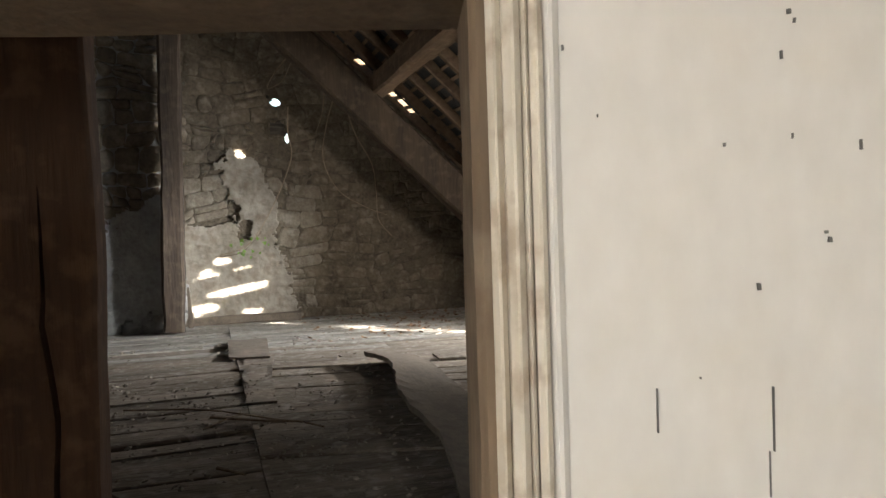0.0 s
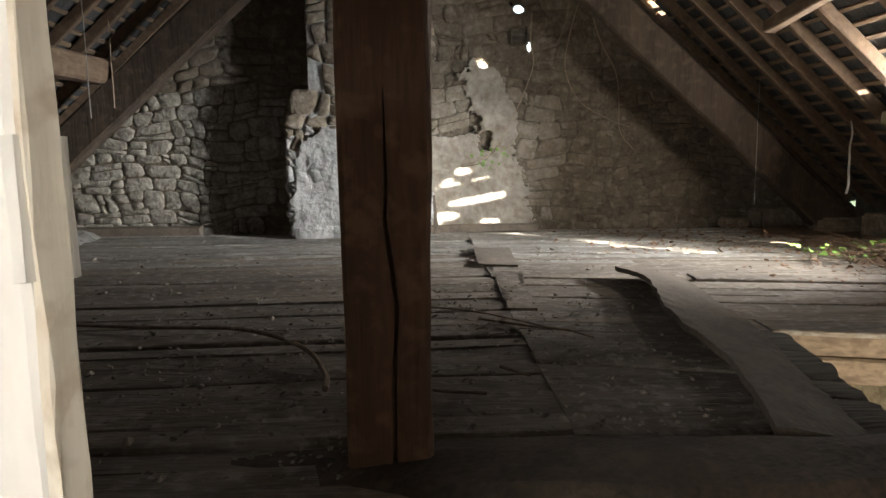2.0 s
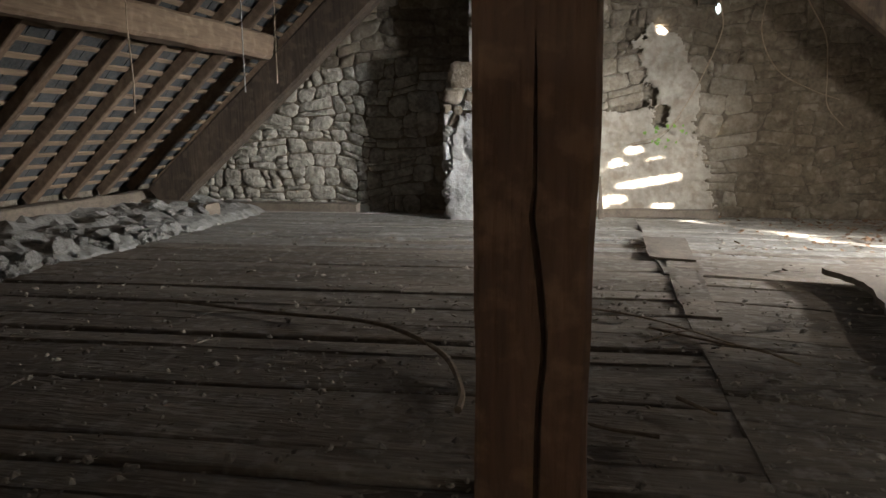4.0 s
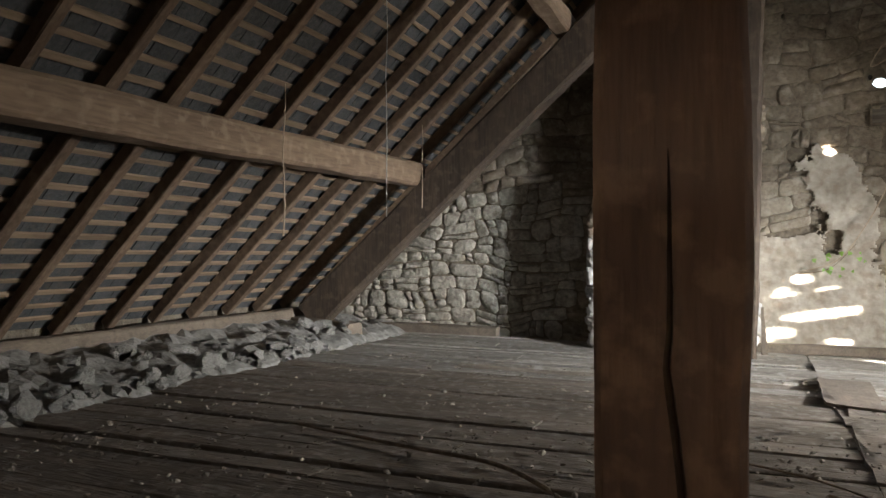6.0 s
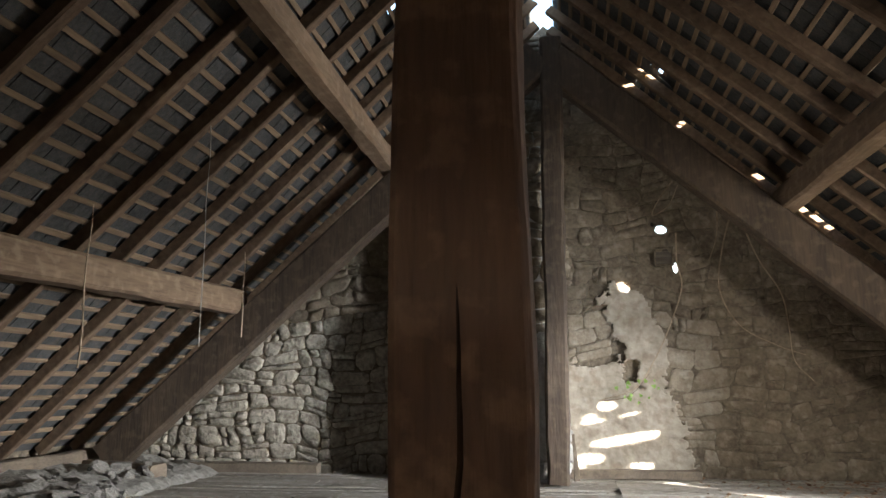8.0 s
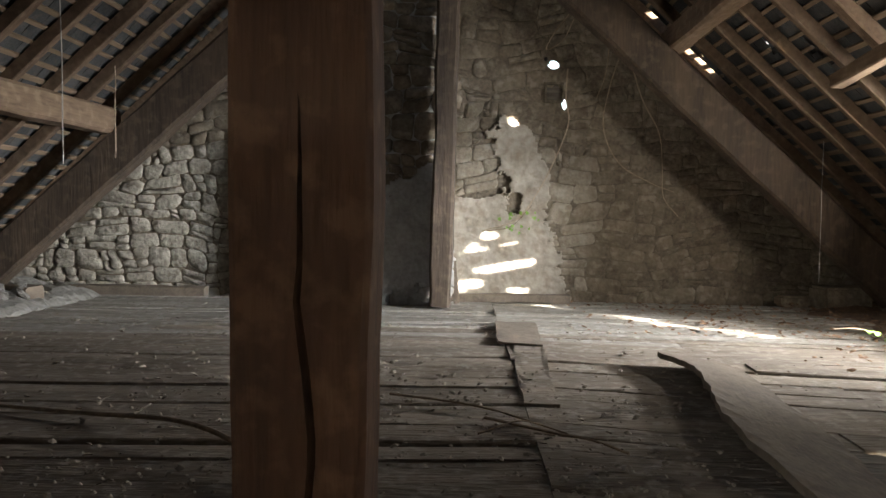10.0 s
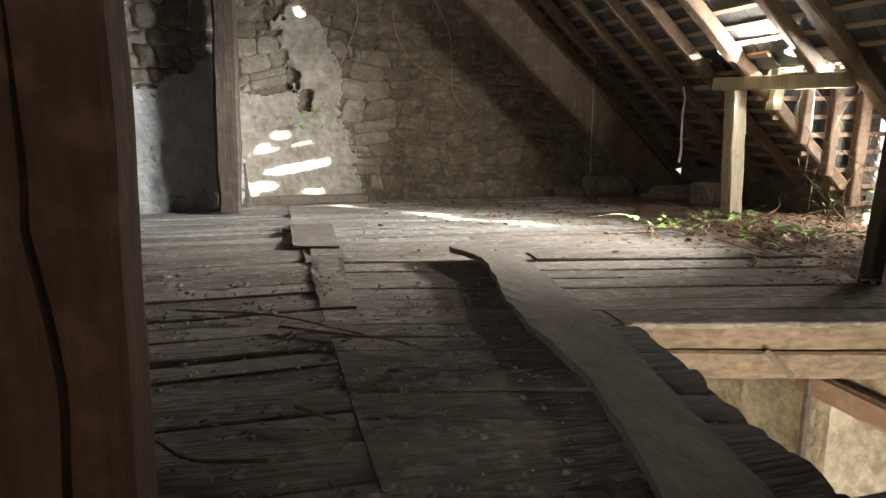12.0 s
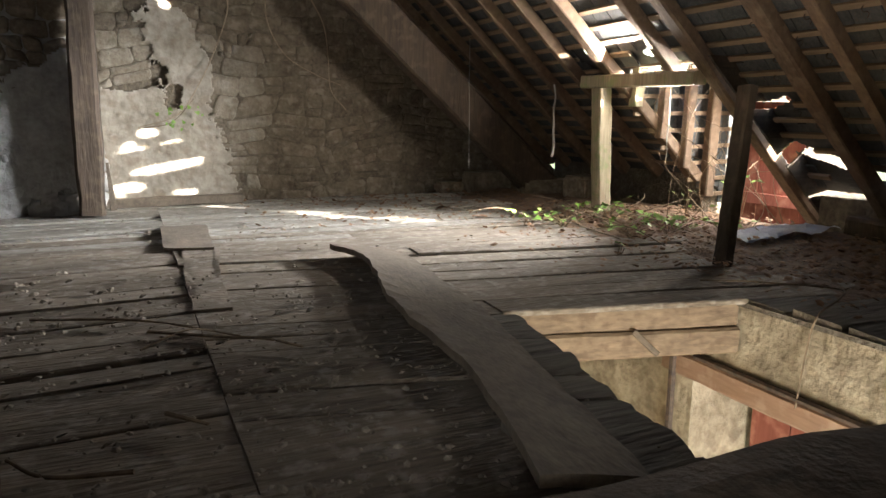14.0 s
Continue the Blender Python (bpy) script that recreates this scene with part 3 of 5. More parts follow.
RAFTERS_W = [round(3.17 + 0.487 * k, 2) for k in range(-8, 11)]
RAFTERS_E = [-0.4, 0.1, 0.55, 1.0, 1.45, 1.9, 2.35, 2.8, 3.25, 3.66, 4.02, 4.70, 5.02, 5.72, 6.2, 6.7, 7.2, 7.75, 8.15]
for side, places, grp in ((-1, RAFTERS_W, "rafters of the west slope"), (1, RAFTERS_E, "rafters of the east slope")):
    for k, v in enumerate(places):
        end = DORMER_S0 - 0.02 if side > 0 and 4.9 < v < 5.6 else SLOPE_LEN + (0.28 if side > 0 and 3.6 < v < 4.8 else -0.15)
        lean = random.uniform(-0.03, 0.03)
        wide = 0.11 if side > 0 and v in (4.70, 4.02, 5.72) else random.uniform(0.065, 0.085)
        bm = one_timber(slope(side, 0.05, v + lean, 0.05), slope(side, end, v, 0.05), wide, 0.1, 0.012, 14, (0, 1, 0), random.uniform(-0.015, 0.015), seed=k + side * 40)
        solid("rafter", bm, M_RAFTER, "sawn brown common rafter under the tiles", "rafter", grp)

solid("wall_plate", one_timber((-5.02, 0.0, 0.80), (-5.02, 8.1, 0.80), 0.16, 0.16, 0.02, 24, (1, 0, 0), seed=61), M_PLANK, "grey rounded wall plate on the eave wall", "beam")
solid("wall_plate", one_timber((4.72, 0.0, 0.66), (4.72, 4.2, 0.66), 0.16, 0.16, 0.02, 16, (1, 0, 0), seed=62), M_TIMBER, "dark wall plate on the eave wall", "beam")

# ---- dormer ----
solid("dormer_trimmer", one_timber((3.72, 4.74, 1.71), (3.68, 6.02, 1.73), 0.12, 0.1, 0.008, 12, (1, 0, 0), seed=71), M_GREEN, "sunlit whitish trimmer beam with green algae", "beam")
solid("dormer_post", one_timber((3.77, 5.85, FLOOR_Z), (3.72, 5.85, 1.70), 0.14, 0.12, 0.008, 14, (1, 0, 0), seed=72), M_GREEN, "squared post with green algae under the trimmer", "post")
solid("leaning_prop", one_timber((3.14, 3.86, FLOOR_Z - 0.01), (3.36, 3.98, 1.62), 0.075, 0.095, 0.008, 14, (1, 0, 0), seed=73), M_TIMBER, "leaning dark wooden prop under the rafters", "post")
cheek = thing("dormer_cheek", (4.3, 5.68, 0.62), "dormer side wall of upright studs and battens", "wall panel")
for k, (u, w) in enumerate(((3.93, 0.09), (4.22, 0.085), (4.50, 0.09), (4.78, 0.10))):
    part("stud", one_timber((u, 5.66, max(0.6, roof_r(u) - 0.02)), (u + 0.03, 5.66, 1.86 - 0.12 * (u - 3.78)), w, 0.08, 0.008, 12, (1, 0, 0), seed=80 + k), M_GREEN if k == 0 else M_RAFTER, cheek)
for k in range(8):
    z = 0.74 + 0.145 * k
    part("batten", one_timber((max(3.8, RIDGE_U + (RIDGE_Z - z) / PITCH - 0.05), 5.72, z), (5.12, 5.72, z + 0.01), 0.03, 0.035, 0.004, 6, (0, 1, 0), seed=90 + k), M_BATTEN, cheek)
cover = bmesh.new()
for k in range(8):
    z = 0.66 + 0.145 * k
    for j in range(8):
        u = 3.75 + 0.18 * j + (0.09 if k % 2 else 0)
        if u > RIDGE_U + (RIDGE_Z - z) / PITCH - 0.04 and not (k > 6 and j in (2, 3, 5)):
            box(cover, u + 0.004, u + 0.176, 5.745 + 0.004 * (k % 3), 5.757 + 0.004 * (k % 3), z, z + 0.21)
tiles_c = part("tiles", cover, M_TILE, cheek, "grey-blue hung tiles seen from behind")
tiles_c["kind"] = "stuff"
near = thing("dormer_near_cheek", (4.5, 4.55, 0.9), "near side wall of the dormer, of dark boards with gaps", "wall panel")
boarding = bmesh.new()
for i in range(105):
    z, start = 0.66 + 0.012 * i, 0
    first = RIDGE_U + (RIDGE_Z - z) / PITCH
    cells = int((5.16 - first) / 0.015) if z < 1.84 else 0
    for k in range(cells + 1):
        if k == cells or sunlit(Vector((first + (k + 0.5) * 0.015, 4.555, z + 0.006))):
            if k > start:
                box(boarding, first + start * 0.015, first + k * 0.015, 4.545 + 0.003 * (i // 12 % 2), 4.565 + 0.003 * (i // 12 % 2), z, z + 0.012)
            start = k + 1
part("boarding", boarding, M_TIMBER, near)
lid = thing("dormer_roof", (4.45, 5.0, 1.95), "shallow boarded dormer roof with gaps", "roof")
for k in range(1, 9):
    u0, z, bm = 3.68 + 0.168 * k, 1.87 - 0.02 * k, bmesh.new()
    for i in range(6):
        start = 0
        for j in range(88):
            if j == 87 or sunlit(Vector((u0 + 0.026 * (i + 0.5), 4.54 + 0.015 * (j + 0.5), z))):
                if j > start:
                    box(bm, u0 + 0.026 * i, u0 + 0.026 * (i + 1), 4.54 + 0.015 * start, 4.54 + 0.015 * j, z - 0.012, z + 0.012)
                start = j + 1
    part("board", bm, M_RAFTER, lid)
red = thing("hoist_door", (5.16, 5.0, 0.5), "faded red-painted plank door of the dormer", "door")
v = 4.52
for k, w in enumerate((0.21, 0.25, 0.22, 0.23, 0.25)):
    part("plank", one_timber((5.16, v + w / 2, 0.5), (5.16, v + w / 2 + 0.004, 1.70), w - (0.012 if k % 2 else 0.005), 0.028, 0.003, 8, (0, 1, 0), seed=120 + k), M_RED, red)
    v += w
for z in (0.72, 1.45):
    part("rail", one_timber((5.13, 4.53, z), (5.13, 5.68, z + 0.01), 0.12 if z > 1 else 0.1, 0.035, 0.004, 8, (0, 0, 1), seed=130), M_RED, red)

# ---- chimney pier and plaster on the gable wall ----
random.seed(5)


def rough_sheet(name, corners, v_face, thick, mat, step=0.05, rough=0.02, holes=(), on=None):
    """A plaster skin inside an outline of (u, z), with an uneven face."""
    us, zs = [c[0] for c in corners], [c[1] for c in corners]

    def inside(u, z):
        hit = False
        for (a, b), (c, d) in zip(corners, corners[1:] + corners[:1]):
            if (b > z) != (d > z) and u < (c - a) * (z - b) / (d - b) + a:
                hit = not hit
        return hit and all((u - a) ** 2 + (z - b) ** 2 > r * r * (1 + 0.8 * noise.noise(Vector((u * 9, z * 9, 3)))) for a, b, r in holes)

    bm, grid = bmesh.new(), {}
    n, m = int((max(us) - min(us)) / step) + 1, int((max(zs) - min(zs)) / step) + 1

    def at(i, k, back):
        if (i, k, back) not in grid:
            u, z = min(us) + i * step, min(zs) + k * step
            o = noise.noise_vector(Vector((u * 7, z * 7, 1))) * step * 0.45
            d = noise.noise(Vector((u * 3, z * 3, 8))) * rough + noise.noise(Vector((u * 12, z * 12, 8))) * rough * 0.4
            grid[(i, k, back)] = bm.verts.new((u + o.x, v_face + thick if back else v_face - d, z + o.z))
        return grid[(i, k, back)]

    cells = {(i, k) for i in range(n) for k in range(m) if inside(min(us) + (i + 0.5) * step + 0.09 * noise.noise(Vector((i * step * 6, k * step * 6, 1))) + 0.06 * noise.noise(Vector((i * step * 19, k * step * 19, 6))) + 0.025 * noise.noise(Vector((i * step * 60, k * step * 60, 4))), min(zs) + (k + 0.5) * step)}
    for i, k in cells:
        bm.faces.new((at(i, k, 0), at(i + 1, k, 0), at(i + 1, k + 1, 0), at(i, k + 1, 0)))
        for di, dk, e in ((-1, 0, ((0, 1), (0, 0))), (1, 0, ((1, 0), (1, 1))), (0, -1, ((0, 0), (1, 0))), (0, 1, ((1, 1), (0, 1)))):
            if (i + di, k + dk) not in cells:
                (a, b), (c, d) = e
                bm.faces.new((at(i + a, k + b, 0), at(i + a, k + b, 1), at(i + c, k + d, 1), at(i + c, k + d, 0)))
    for f in bm.faces:
        f.smooth = True
    ob = new(name, mesh_of(name, bm, mat))
    ob.parent = on or gable_wall
    return ob


PLASTER = [(-0.20, 0.62), (1.07, 0.62), (0.83, 1.56), (0.80, 2.0), (0.62, 2.4), (0.35, 2.55), (0.20, 2.35), (0.33, 2.0), (0.42, 1.72), (0.10, 1.66), (-0.30, 1.72), (-0.30, 0.62)]
rough_sheet("plaster", PLASTER, WALL_V - 0.05, 0.055, M_PLASTER, step=0.013, rough=0.026, holes=[(0.50, 1.62, 0.10), (0.28, 1.86, 0.09)])["label"] = "patch of flaking buff lime plaster"
pier_back = structure("wall_pier", boxes((-1.62, -0.24, 7.70, 8.26, 0.5, 1.5), (-1.54, -0.24, 7.71, 8.26, 1.5, 2.1), (-1.42, -0.24, 7.72, 8.26, 2.1, 4.2)), M_PALE, "limewashed rough stone pier against the gable", "wall")


rough_sheet("limewash", [(-1.66, 0.57), (-0.28, 0.57), (-0.28, 2.05), (-0.9, 1.70), (-1.25, 1.78), (-1.60, 1.55)], 7.655, 0.05, M_PALE, step=0.018, rough=0.035, holes=[(-0.42, 0.72, 0.1), (-0.7, 0.66, 0.09)], on=pier_back)["label"] = "thick bluish-white limewash on the pier"


def stone_mesh(seed, smooth=True):
    """A rounded rough stone of size one, with a broken face towards -v."""
    bm = bmesh.new()
    bmesh.ops.create_cube(bm, size=1.0)
    bmesh.ops.subdivide_edges(bm, edges=bm.edges, cuts=3, use_grid_fill=True)
    off = Vector((seed * 5.1, seed * 2.7, seed * 1.9))
    for v in bm.verts:
        p = v.co.copy()
        r = (abs(2 * p.x) ** 5 + abs(2 * p.y) ** 5 + abs(2 * p.z) ** 5) ** 0.2
        v.co = p / max(r, 0.5) * (1.0 if r > 0.99 else r)
        v.co += noise.noise_vector(p * 2.0 + off) * 0.2 + noise.noise_vector(p * 6.0 + off) * 0.09
    doomed = [f for f in bm.faces if f.calc_center_median().y > 0.36]
    bmesh.ops.delete(bm, geom=doomed, context="FACES")
    for f in bm.faces:
        f.smooth = smooth
    me = bpy.data.meshes.new("stone")
    bm.to_mesh(me)
    bm.free()
    return me


STONES = [stone_mesh(k, False) for k in range(12)]
STONES_PALE = [m.copy() for m in STONES]
for m in STONES:
    m.materials.append(M_STONE)
STONES_GREY = [m.copy() for m in STONES_PALE]
for m in STONES_GREY:
    m.materials.append(M_GREY)
for m in STONES_PALE:
    m.materials.append(M_PALE)


def in_outline(u, z, corners):
    hit = False
    for (a, b), (c, d) in zip(corners, corners[1:] + corners[:1]):
        if (b > z) != (d > z) and u < (c - a) * (z - b) / (d - b) + a:
            hit = not hit
    return hit


def rubble_face(bm, cell, v_face, depth, seed):
    """One irregular rubble stone: its outline drawn in step by step to a rough domed face."""
    cu, cz = sum(p[0] for p in cell) / len(cell), sum(p[1] for p in cell) / len(cell)
    fine = []
    for (a, b), (c, d) in zip(cell, cell[1:] + cell[:1]):
        n = 2 if math.hypot(c - a, d - b) > 0.09 else 1
        for k in range(n):
            fine.append((a + (c - a) * k / n, b + (d - b) * k / n))
    size = max(math.hypot(a - cu, b - cz) for a, b in fine)
    rings = []
    for shrink, out in ((0.0, -0.03), (0.004, 0.35), (0.022, 0.8), (size * 0.45, 1.0)):
        ring = []
        for u, z in fine:
            r = math.hypot(u - cu, z - cz)
            k = max(0.12, 1 - shrink / max(r, 0.01))
            pu, pz = cu + (u - cu) * k, cz + (z - cz) * k
            o = noise.noise(Vector((pu * 9, pz * 9, seed))) * 0.55 + noise.noise(Vector((pu * 25, pz * 25, seed))) * 0.45
            w = noise.noise_vector(Vector((pu * 14, pz * 14, seed * 1.3))) * 0.010
            ring.append(bm.verts.new((pu + w.x, v_face - depth * (out + (o if out > 0.3 else 0)), pz + w.z)))
        rings.append(ring)
    n = len(fine)
    for r0, r1 in zip(rings, rings[1:]):
        for k in range(n):
            f = bm.faces.new((r0[k], r0[(k + 1) % n], r1[(k + 1) % n], r1[k]))
            f.smooth = True
    f = bm.faces.new(rings[-1])
    f.smooth = True


def rubble_cells(u0, u1, z0, z1, low, high, narrow, wide, joint):
    """Rough courses: rows of uneven blocks, some split in two, all warped together."""
    out, z = [], z0
    while z < z1:
        h = random.uniform(low, high)
        u = u0 + random.uniform(-0.2, 0)
        while u < u1:
            w = random.uniform(narrow, wide)
            pieces = [(u, u + w, z, z + h)]
            if random.random() < 0.28 and h > 0.14:
                m = z + h * random.uniform(0.35, 0.65)
                pieces = [(u, u + w, z, m), (u, u + w, m, z + h)]
            elif random.random() < 0.18:
                c = u + w * random.uniform(0.3, 0.5)
                m = z + h * random.uniform(0.4, 0.6)
                pieces = [(u, c, z, m), (u, c, m, z + h), (c, u + w, z, z + h)]
            for a, b, c, d in pieces:
                g = joint * random.uniform(0.3, 1.5)
                a, b, c, d = a + g, b - g, c + g, d - g
                k, q = min(b - a, d - c) * random.uniform(0.12, 0.3), min(b - a, d - c) * random.uniform(0.1, 0.3)
                ring = [(a + k, c), (b - q, c), (b, c + k), (b, d - q), (b - k, d), (a + q, d), (a, d - k), (a, c + q)]
                cell = []
                for p, r in ring:
                    o = noise.noise_vector(Vector((p * 1.3, r * 1.3, 2))) * 0.15 + noise.noise_vector(Vector((p * 5, r * 5, 7))) * 0.05
                    cell.append((p + o.x, r + o.z))
                out.append((((a + b) / 2, (c + d) / 2), cell))
            u += w
        z += h
    return out


def lay_stones():
    """Rubble over the gable wall: the nearer stones singly, the rest as one mass."""
    mass, count = bmesh.new(), 0
    for (u, z), cell in rubble_cells(-4.9, 4.6, 0.55, 5.3, 0.11, 0.23, 0.13, 0.42, 0.004):
        if z > min(roof_l(u), roof_r(u)) + 0.2 or (in_outline(u, z, PLASTER) and z < 2.2) or (-1.62 < u < -0.25 and z < 4.0):
            continue
        if any(abs(u - a) < 0.14 and abs(z - b) < 0.12 for a, b, _, _ in GAPS):
            continue
        if abs(u - 0.88) < 0.16 and abs(z - 2.78) < 0.13:
            continue
        mat = M_CREAM if u < -1.9 and z < 2.35 + 0.3 * noise.noise(Vector((u * 2, 1, 5))) else M_BUFF if -0.4 < u < 1.25 and z < 3.4 else M_STONE
        depth = (0.026 if u < -2.0 else 0.017 if u < 1.2 else 0.011) * random.uniform(0.6, 1.4)
        if count < 299 and z < 3.0 and not (u > 2.9):
            bm = bmesh.new()
            rubble_face(bm, cell, WALL_V, depth, count * 0.37)
            ob = new("stone", mesh_of("stone", bm, mat))
            ob.parent = gable_wall
            count += 1
        else:
            rubble_face(mass, cell, WALL_V, depth, u * 3)
    ob = new("small_stones", mesh_of("small_stones", mass, M_STONE))
    ob.parent = gable_wall
    ob["kind"] = "stuff"
    for (u, z), cell in rubble_cells(-1.8, -0.3, 0.56, 4.1, 0.12, 0.22, 0.14, 0.34, 0.002):
        if z > 2.1 and u < -1.4 or u > -0.26 or u < -1.68:
            continue
        bm = bmesh.new()
        cell = [(max(a, -1.69 + 0.03 * noise.noise(Vector((a, b * 9, 1)))), max(b, 0.55)) for a, b in cell]
        rubble_face(bm, cell, 7.70 + (0.01 if z > 1.5 else 0) + (0.01 if z > 2.1 else 0), 0.035, u * 5 + z)
        ob = new("stone", mesh_of("stone", bm, M_STONE if z > 1.7 else M_PALE))
        ob.parent = pier_back
    for k in range(9):
        ob = new("stone", STONES_PALE[random.randrange(12)])
        ob.parent = pier_back
        ob.matrix_basis = Matrix.LocRotScale((-1.58 + random.uniform(-0.03, 0.03) + max(0, k - 5) * 0.05, 7.82, 0.66 + 0.16 * k), Euler((0, random.uniform(-0.3, 0.3), 0)), (0.22, 0.26, random.uniform(0.15, 0.2)))


niche = boxes((0.80, 0.96, WALL_V - 0.052, WALL_V - 0.004, 2.68, 2.70), (0.80, 0.96, WALL_V - 0.052, WALL_V - 0.004, 2.86, 2.88), (0.785, 0.80, WALL_V - 0.052, WALL_V - 0.004, 2.68, 2.88), (0.96, 0.975, WALL_V - 0.052, WALL_V - 0.004, 2.68, 2.88))
part("putlog_hole", niche, M_MORTAR, gable_wall, "square dark putlog hole")
# the hole's inner shade is painted by a thin dark plate
part("putlog_shadow", boxes((0.80, 0.96, WALL_V - 0.012, WALL_V - 0.004, 2.70, 2.86)), M_ROT, gable_wall, "dark plate painting the shade inside the putlog hole")
solid("wall_sill_board", one_timber((-0.95, 8.02, 0.64), (1.05, 8.05, 0.64), 0.16, 0.08, 0.012, 16, (0, 1, 0), seed=140), M_PLANK, "grey timber lying along the foot of the gable wall", "timber")
solid("wall_sill_board", one_timber((-4.35, 8.06, 0.66), (-2.75, 8.09, 0.65), 0.14, 0.11, 0.012, 16, (0, 1, 0), seed=141), M_PLANK, "grey timber lying along the foot of the gable wall", "timber")

# ---- hatch timbers ----
a, b = uv(0.42, 3.99), uv(1.68, 3.985)
trim = thing("hatch_trimmer", (*uv(1.05, 4.02), 0.31), "two stacked honey-coloured trimmer timbers at the hatch", "beam")
part("upper_timber", one_timber((*a, 0.50), (*b, 0.51), 0.1, 0.14, 0.005, 14, (0, 1, 0), seed=150), M_TRIMMER, trim)
part("lower_timber", one_timber((a[0], a[1] - 0.018, 0.365), (b[0], b[1] - 0.018, 0.37), 0.1, 0.13, 0.006, 14, (0, 1, 0), seed=151), M_TRIMMER, trim)
part("peg", one_timber((*uv(1.14, 3.92), 0.44), (*uv(1.24, 3.86), 0.34), 0.025, 0.025, 0.003, 4, seed=152), M_PLANK, trim, "short wooden peg")
solid("lintel", one_timber((2.80, 2.0, 0.12), (2.80, 3.82, 0.12), 0.20, 0.13, 0.006, 14, (1, 0, 0), seed=153), M_LINTEL, "reddish wooden lintel over the barn door", "beam")
pipe = tube(bmesh.new(), [(2.705, 2.0, 0.198), (2.702, 3.0, 0.202), (2.705, 3.58, 0.2)], 0.018)
solid("pipe", pipe, M_IRON, "dark iron pipe along the lintel", "pipe")
solid("downpipe", tube(bmesh.new(), [(2.695, 3.73, 0.30), (2.695, 3.735, -1.0), (2.695, 3.73, -2.3)], 0.022), M_IRON, "thin dark upright pipe on the barn wall", "pipe")
door2 = thing("barn_door", (2.95, 2.8, -2.3), "faded red barn door below the lintel", "door")
for k in range(6):
    part("plank", one_timber((3.14, 2.05 + 0.25 * k + 0.125, -2.3), (3.14, 2.05 + 0.25 * k + 0.125, 0.18), 0.242, 0.03, 0.003, 6, (0, 1, 0), seed=160 + k), M_RED, door2)
wire = curve_through([(2.62, 3.50, 0.64), (2.78, 3.30, 0.66), (2.98, 3.02, 0.67), (2.86, 2.92, 0.66), (2.70, 2.90, 0.60), (2.69, 2.93, 0.40), (2.69, 2.95, 0.16)], 6)
solid("wire", tube(bmesh.new(), wire, 0.005, 0.004, 5), M_TWIG, "thin old wire hanging over the hatch edge", "wire")

# ---- loose things on the attic floor ----
EYE_XY = Vector((-0.22, 0.90))


def raised(x, y, lift):
    """Slides a floor place towards the doorway by what its height above the floor makes out."""
    k = (0.866 - lift) / 0.866
    return uv(EYE_XY.x + (x - EYE_XY.x) * k, EYE_XY.y + (y - EYE_XY.y) * k)


def slab_between(left, right, lift, thick, lean=0.0, steps=5, jit=0.006, sag=0.0):
    """A warped plank between two runs of (x, y) along its edges."""
    la = curve_through([(*raised(x, y, lift), FLOOR_Z + lift) for x, y in left], steps)
    ra = curve_through([(*raised(x, y, lift), FLOOR_Z + lift) for x, y in right], steps)
    n = min(len(la), len(ra))
    bm, rows = bmesh.new(), []
    for i in range(n):
        f = i / (n - 1)
        a, b = la[round(f * (len(la) - 1))], ra[round(f * (len(ra) - 1))]
        row = []
        for k in range(6):
            g = k / 5
            p = a.lerp(b, g)
            p.z += lean * (0.5 - g) + noise.noise(Vector((p.x * 2, p.y * 2, 7))) * jit - sag * math.sin(math.pi * f)
            if k in (0, 5):
                p += noise.noise_vector(p * 11) * 0.012
            row.append((bm.verts.new(p), bm.verts.new(p - Vector((0, 0, thick)))))
        rows.append(row)
    for r0, r1 in zip(rows, rows[1:]):
        for k in range(5):
            bm.faces.new((r0[k][0], r0[k + 1][0], r1[k + 1][0], r1[k][0]))
            bm.faces.new((r0[k][1], r1[k][1], r1[k + 1][1], r0[k + 1][1]))
        bm.faces.new((r0[0][0], r1[0][0], r1[0][1], r0[0][1]))
        bm.faces.new((r0[5][0], r0[5][1], r1[5][1], r1[5][0]))
    for r in (rows[0], rows[-1]):
        for k in range(5):
            bm.faces.new((r[k][0], r[k][1], r[k + 1][1], r[k + 1][0]))
    bmesh.ops.recalc_face_normals(bm, faces=bm.faces)
    return bm


big = slab_between([(-0.32, 5.46), (-0.13, 5.12), (-0.05, 4.62), (-0.03, 4.19), (0.07, 3.62), (0.19, 3.09), (0.22, 2.36)],
                   [(0.09, 5.51), (0.22, 5.10), (0.30, 4.6), (0.41, 4.0), (0.45, 3.5), (0.48, 3.05), (0.53, 2.40)], 0.07, 0.032, lean=0.05, steps=6)
solid("warped_plank", big, M_PLANK, "long warped grey plank with wavy edge, lying loose on the boards", "plank")
for x, y in ((0.05, 4.9), (0.15, 4.0), (0.33, 2.75)):
    cu, cv = raised(x, y, 0.05)
    solid("plank_bearer", one_timber((cu - 0.1, cv, FLOOR_Z + 0.012), (cu + 0.14, cv, FLOOR_Z + 0.012), 0.06, 0.05, 0.004, 4, (0, 1, 0), seed=170), M_ROT, "dark offcut of wood under the loose plank", "wood piece", "plank bearers")
square = slab_between([(-1.62, 6.47), (-1.5, 6.0), (-1.38, 5.56)], [(-1.29, 6.54), (-1.17, 6.0), (-1.06, 5.55)], 0.028, 0.016, steps=4)
solid("loose_board", square, M_PLANK, "short pale board lying loose on the floor", "board")
strip = slab_between([(-1.25, 5.50), (-1.07, 4.7), (-0.89, 4.0)], [(-1.03, 5.52), (-0.88, 4.7), (-0.73, 4.04)], 0.012, 0.02, steps=4)
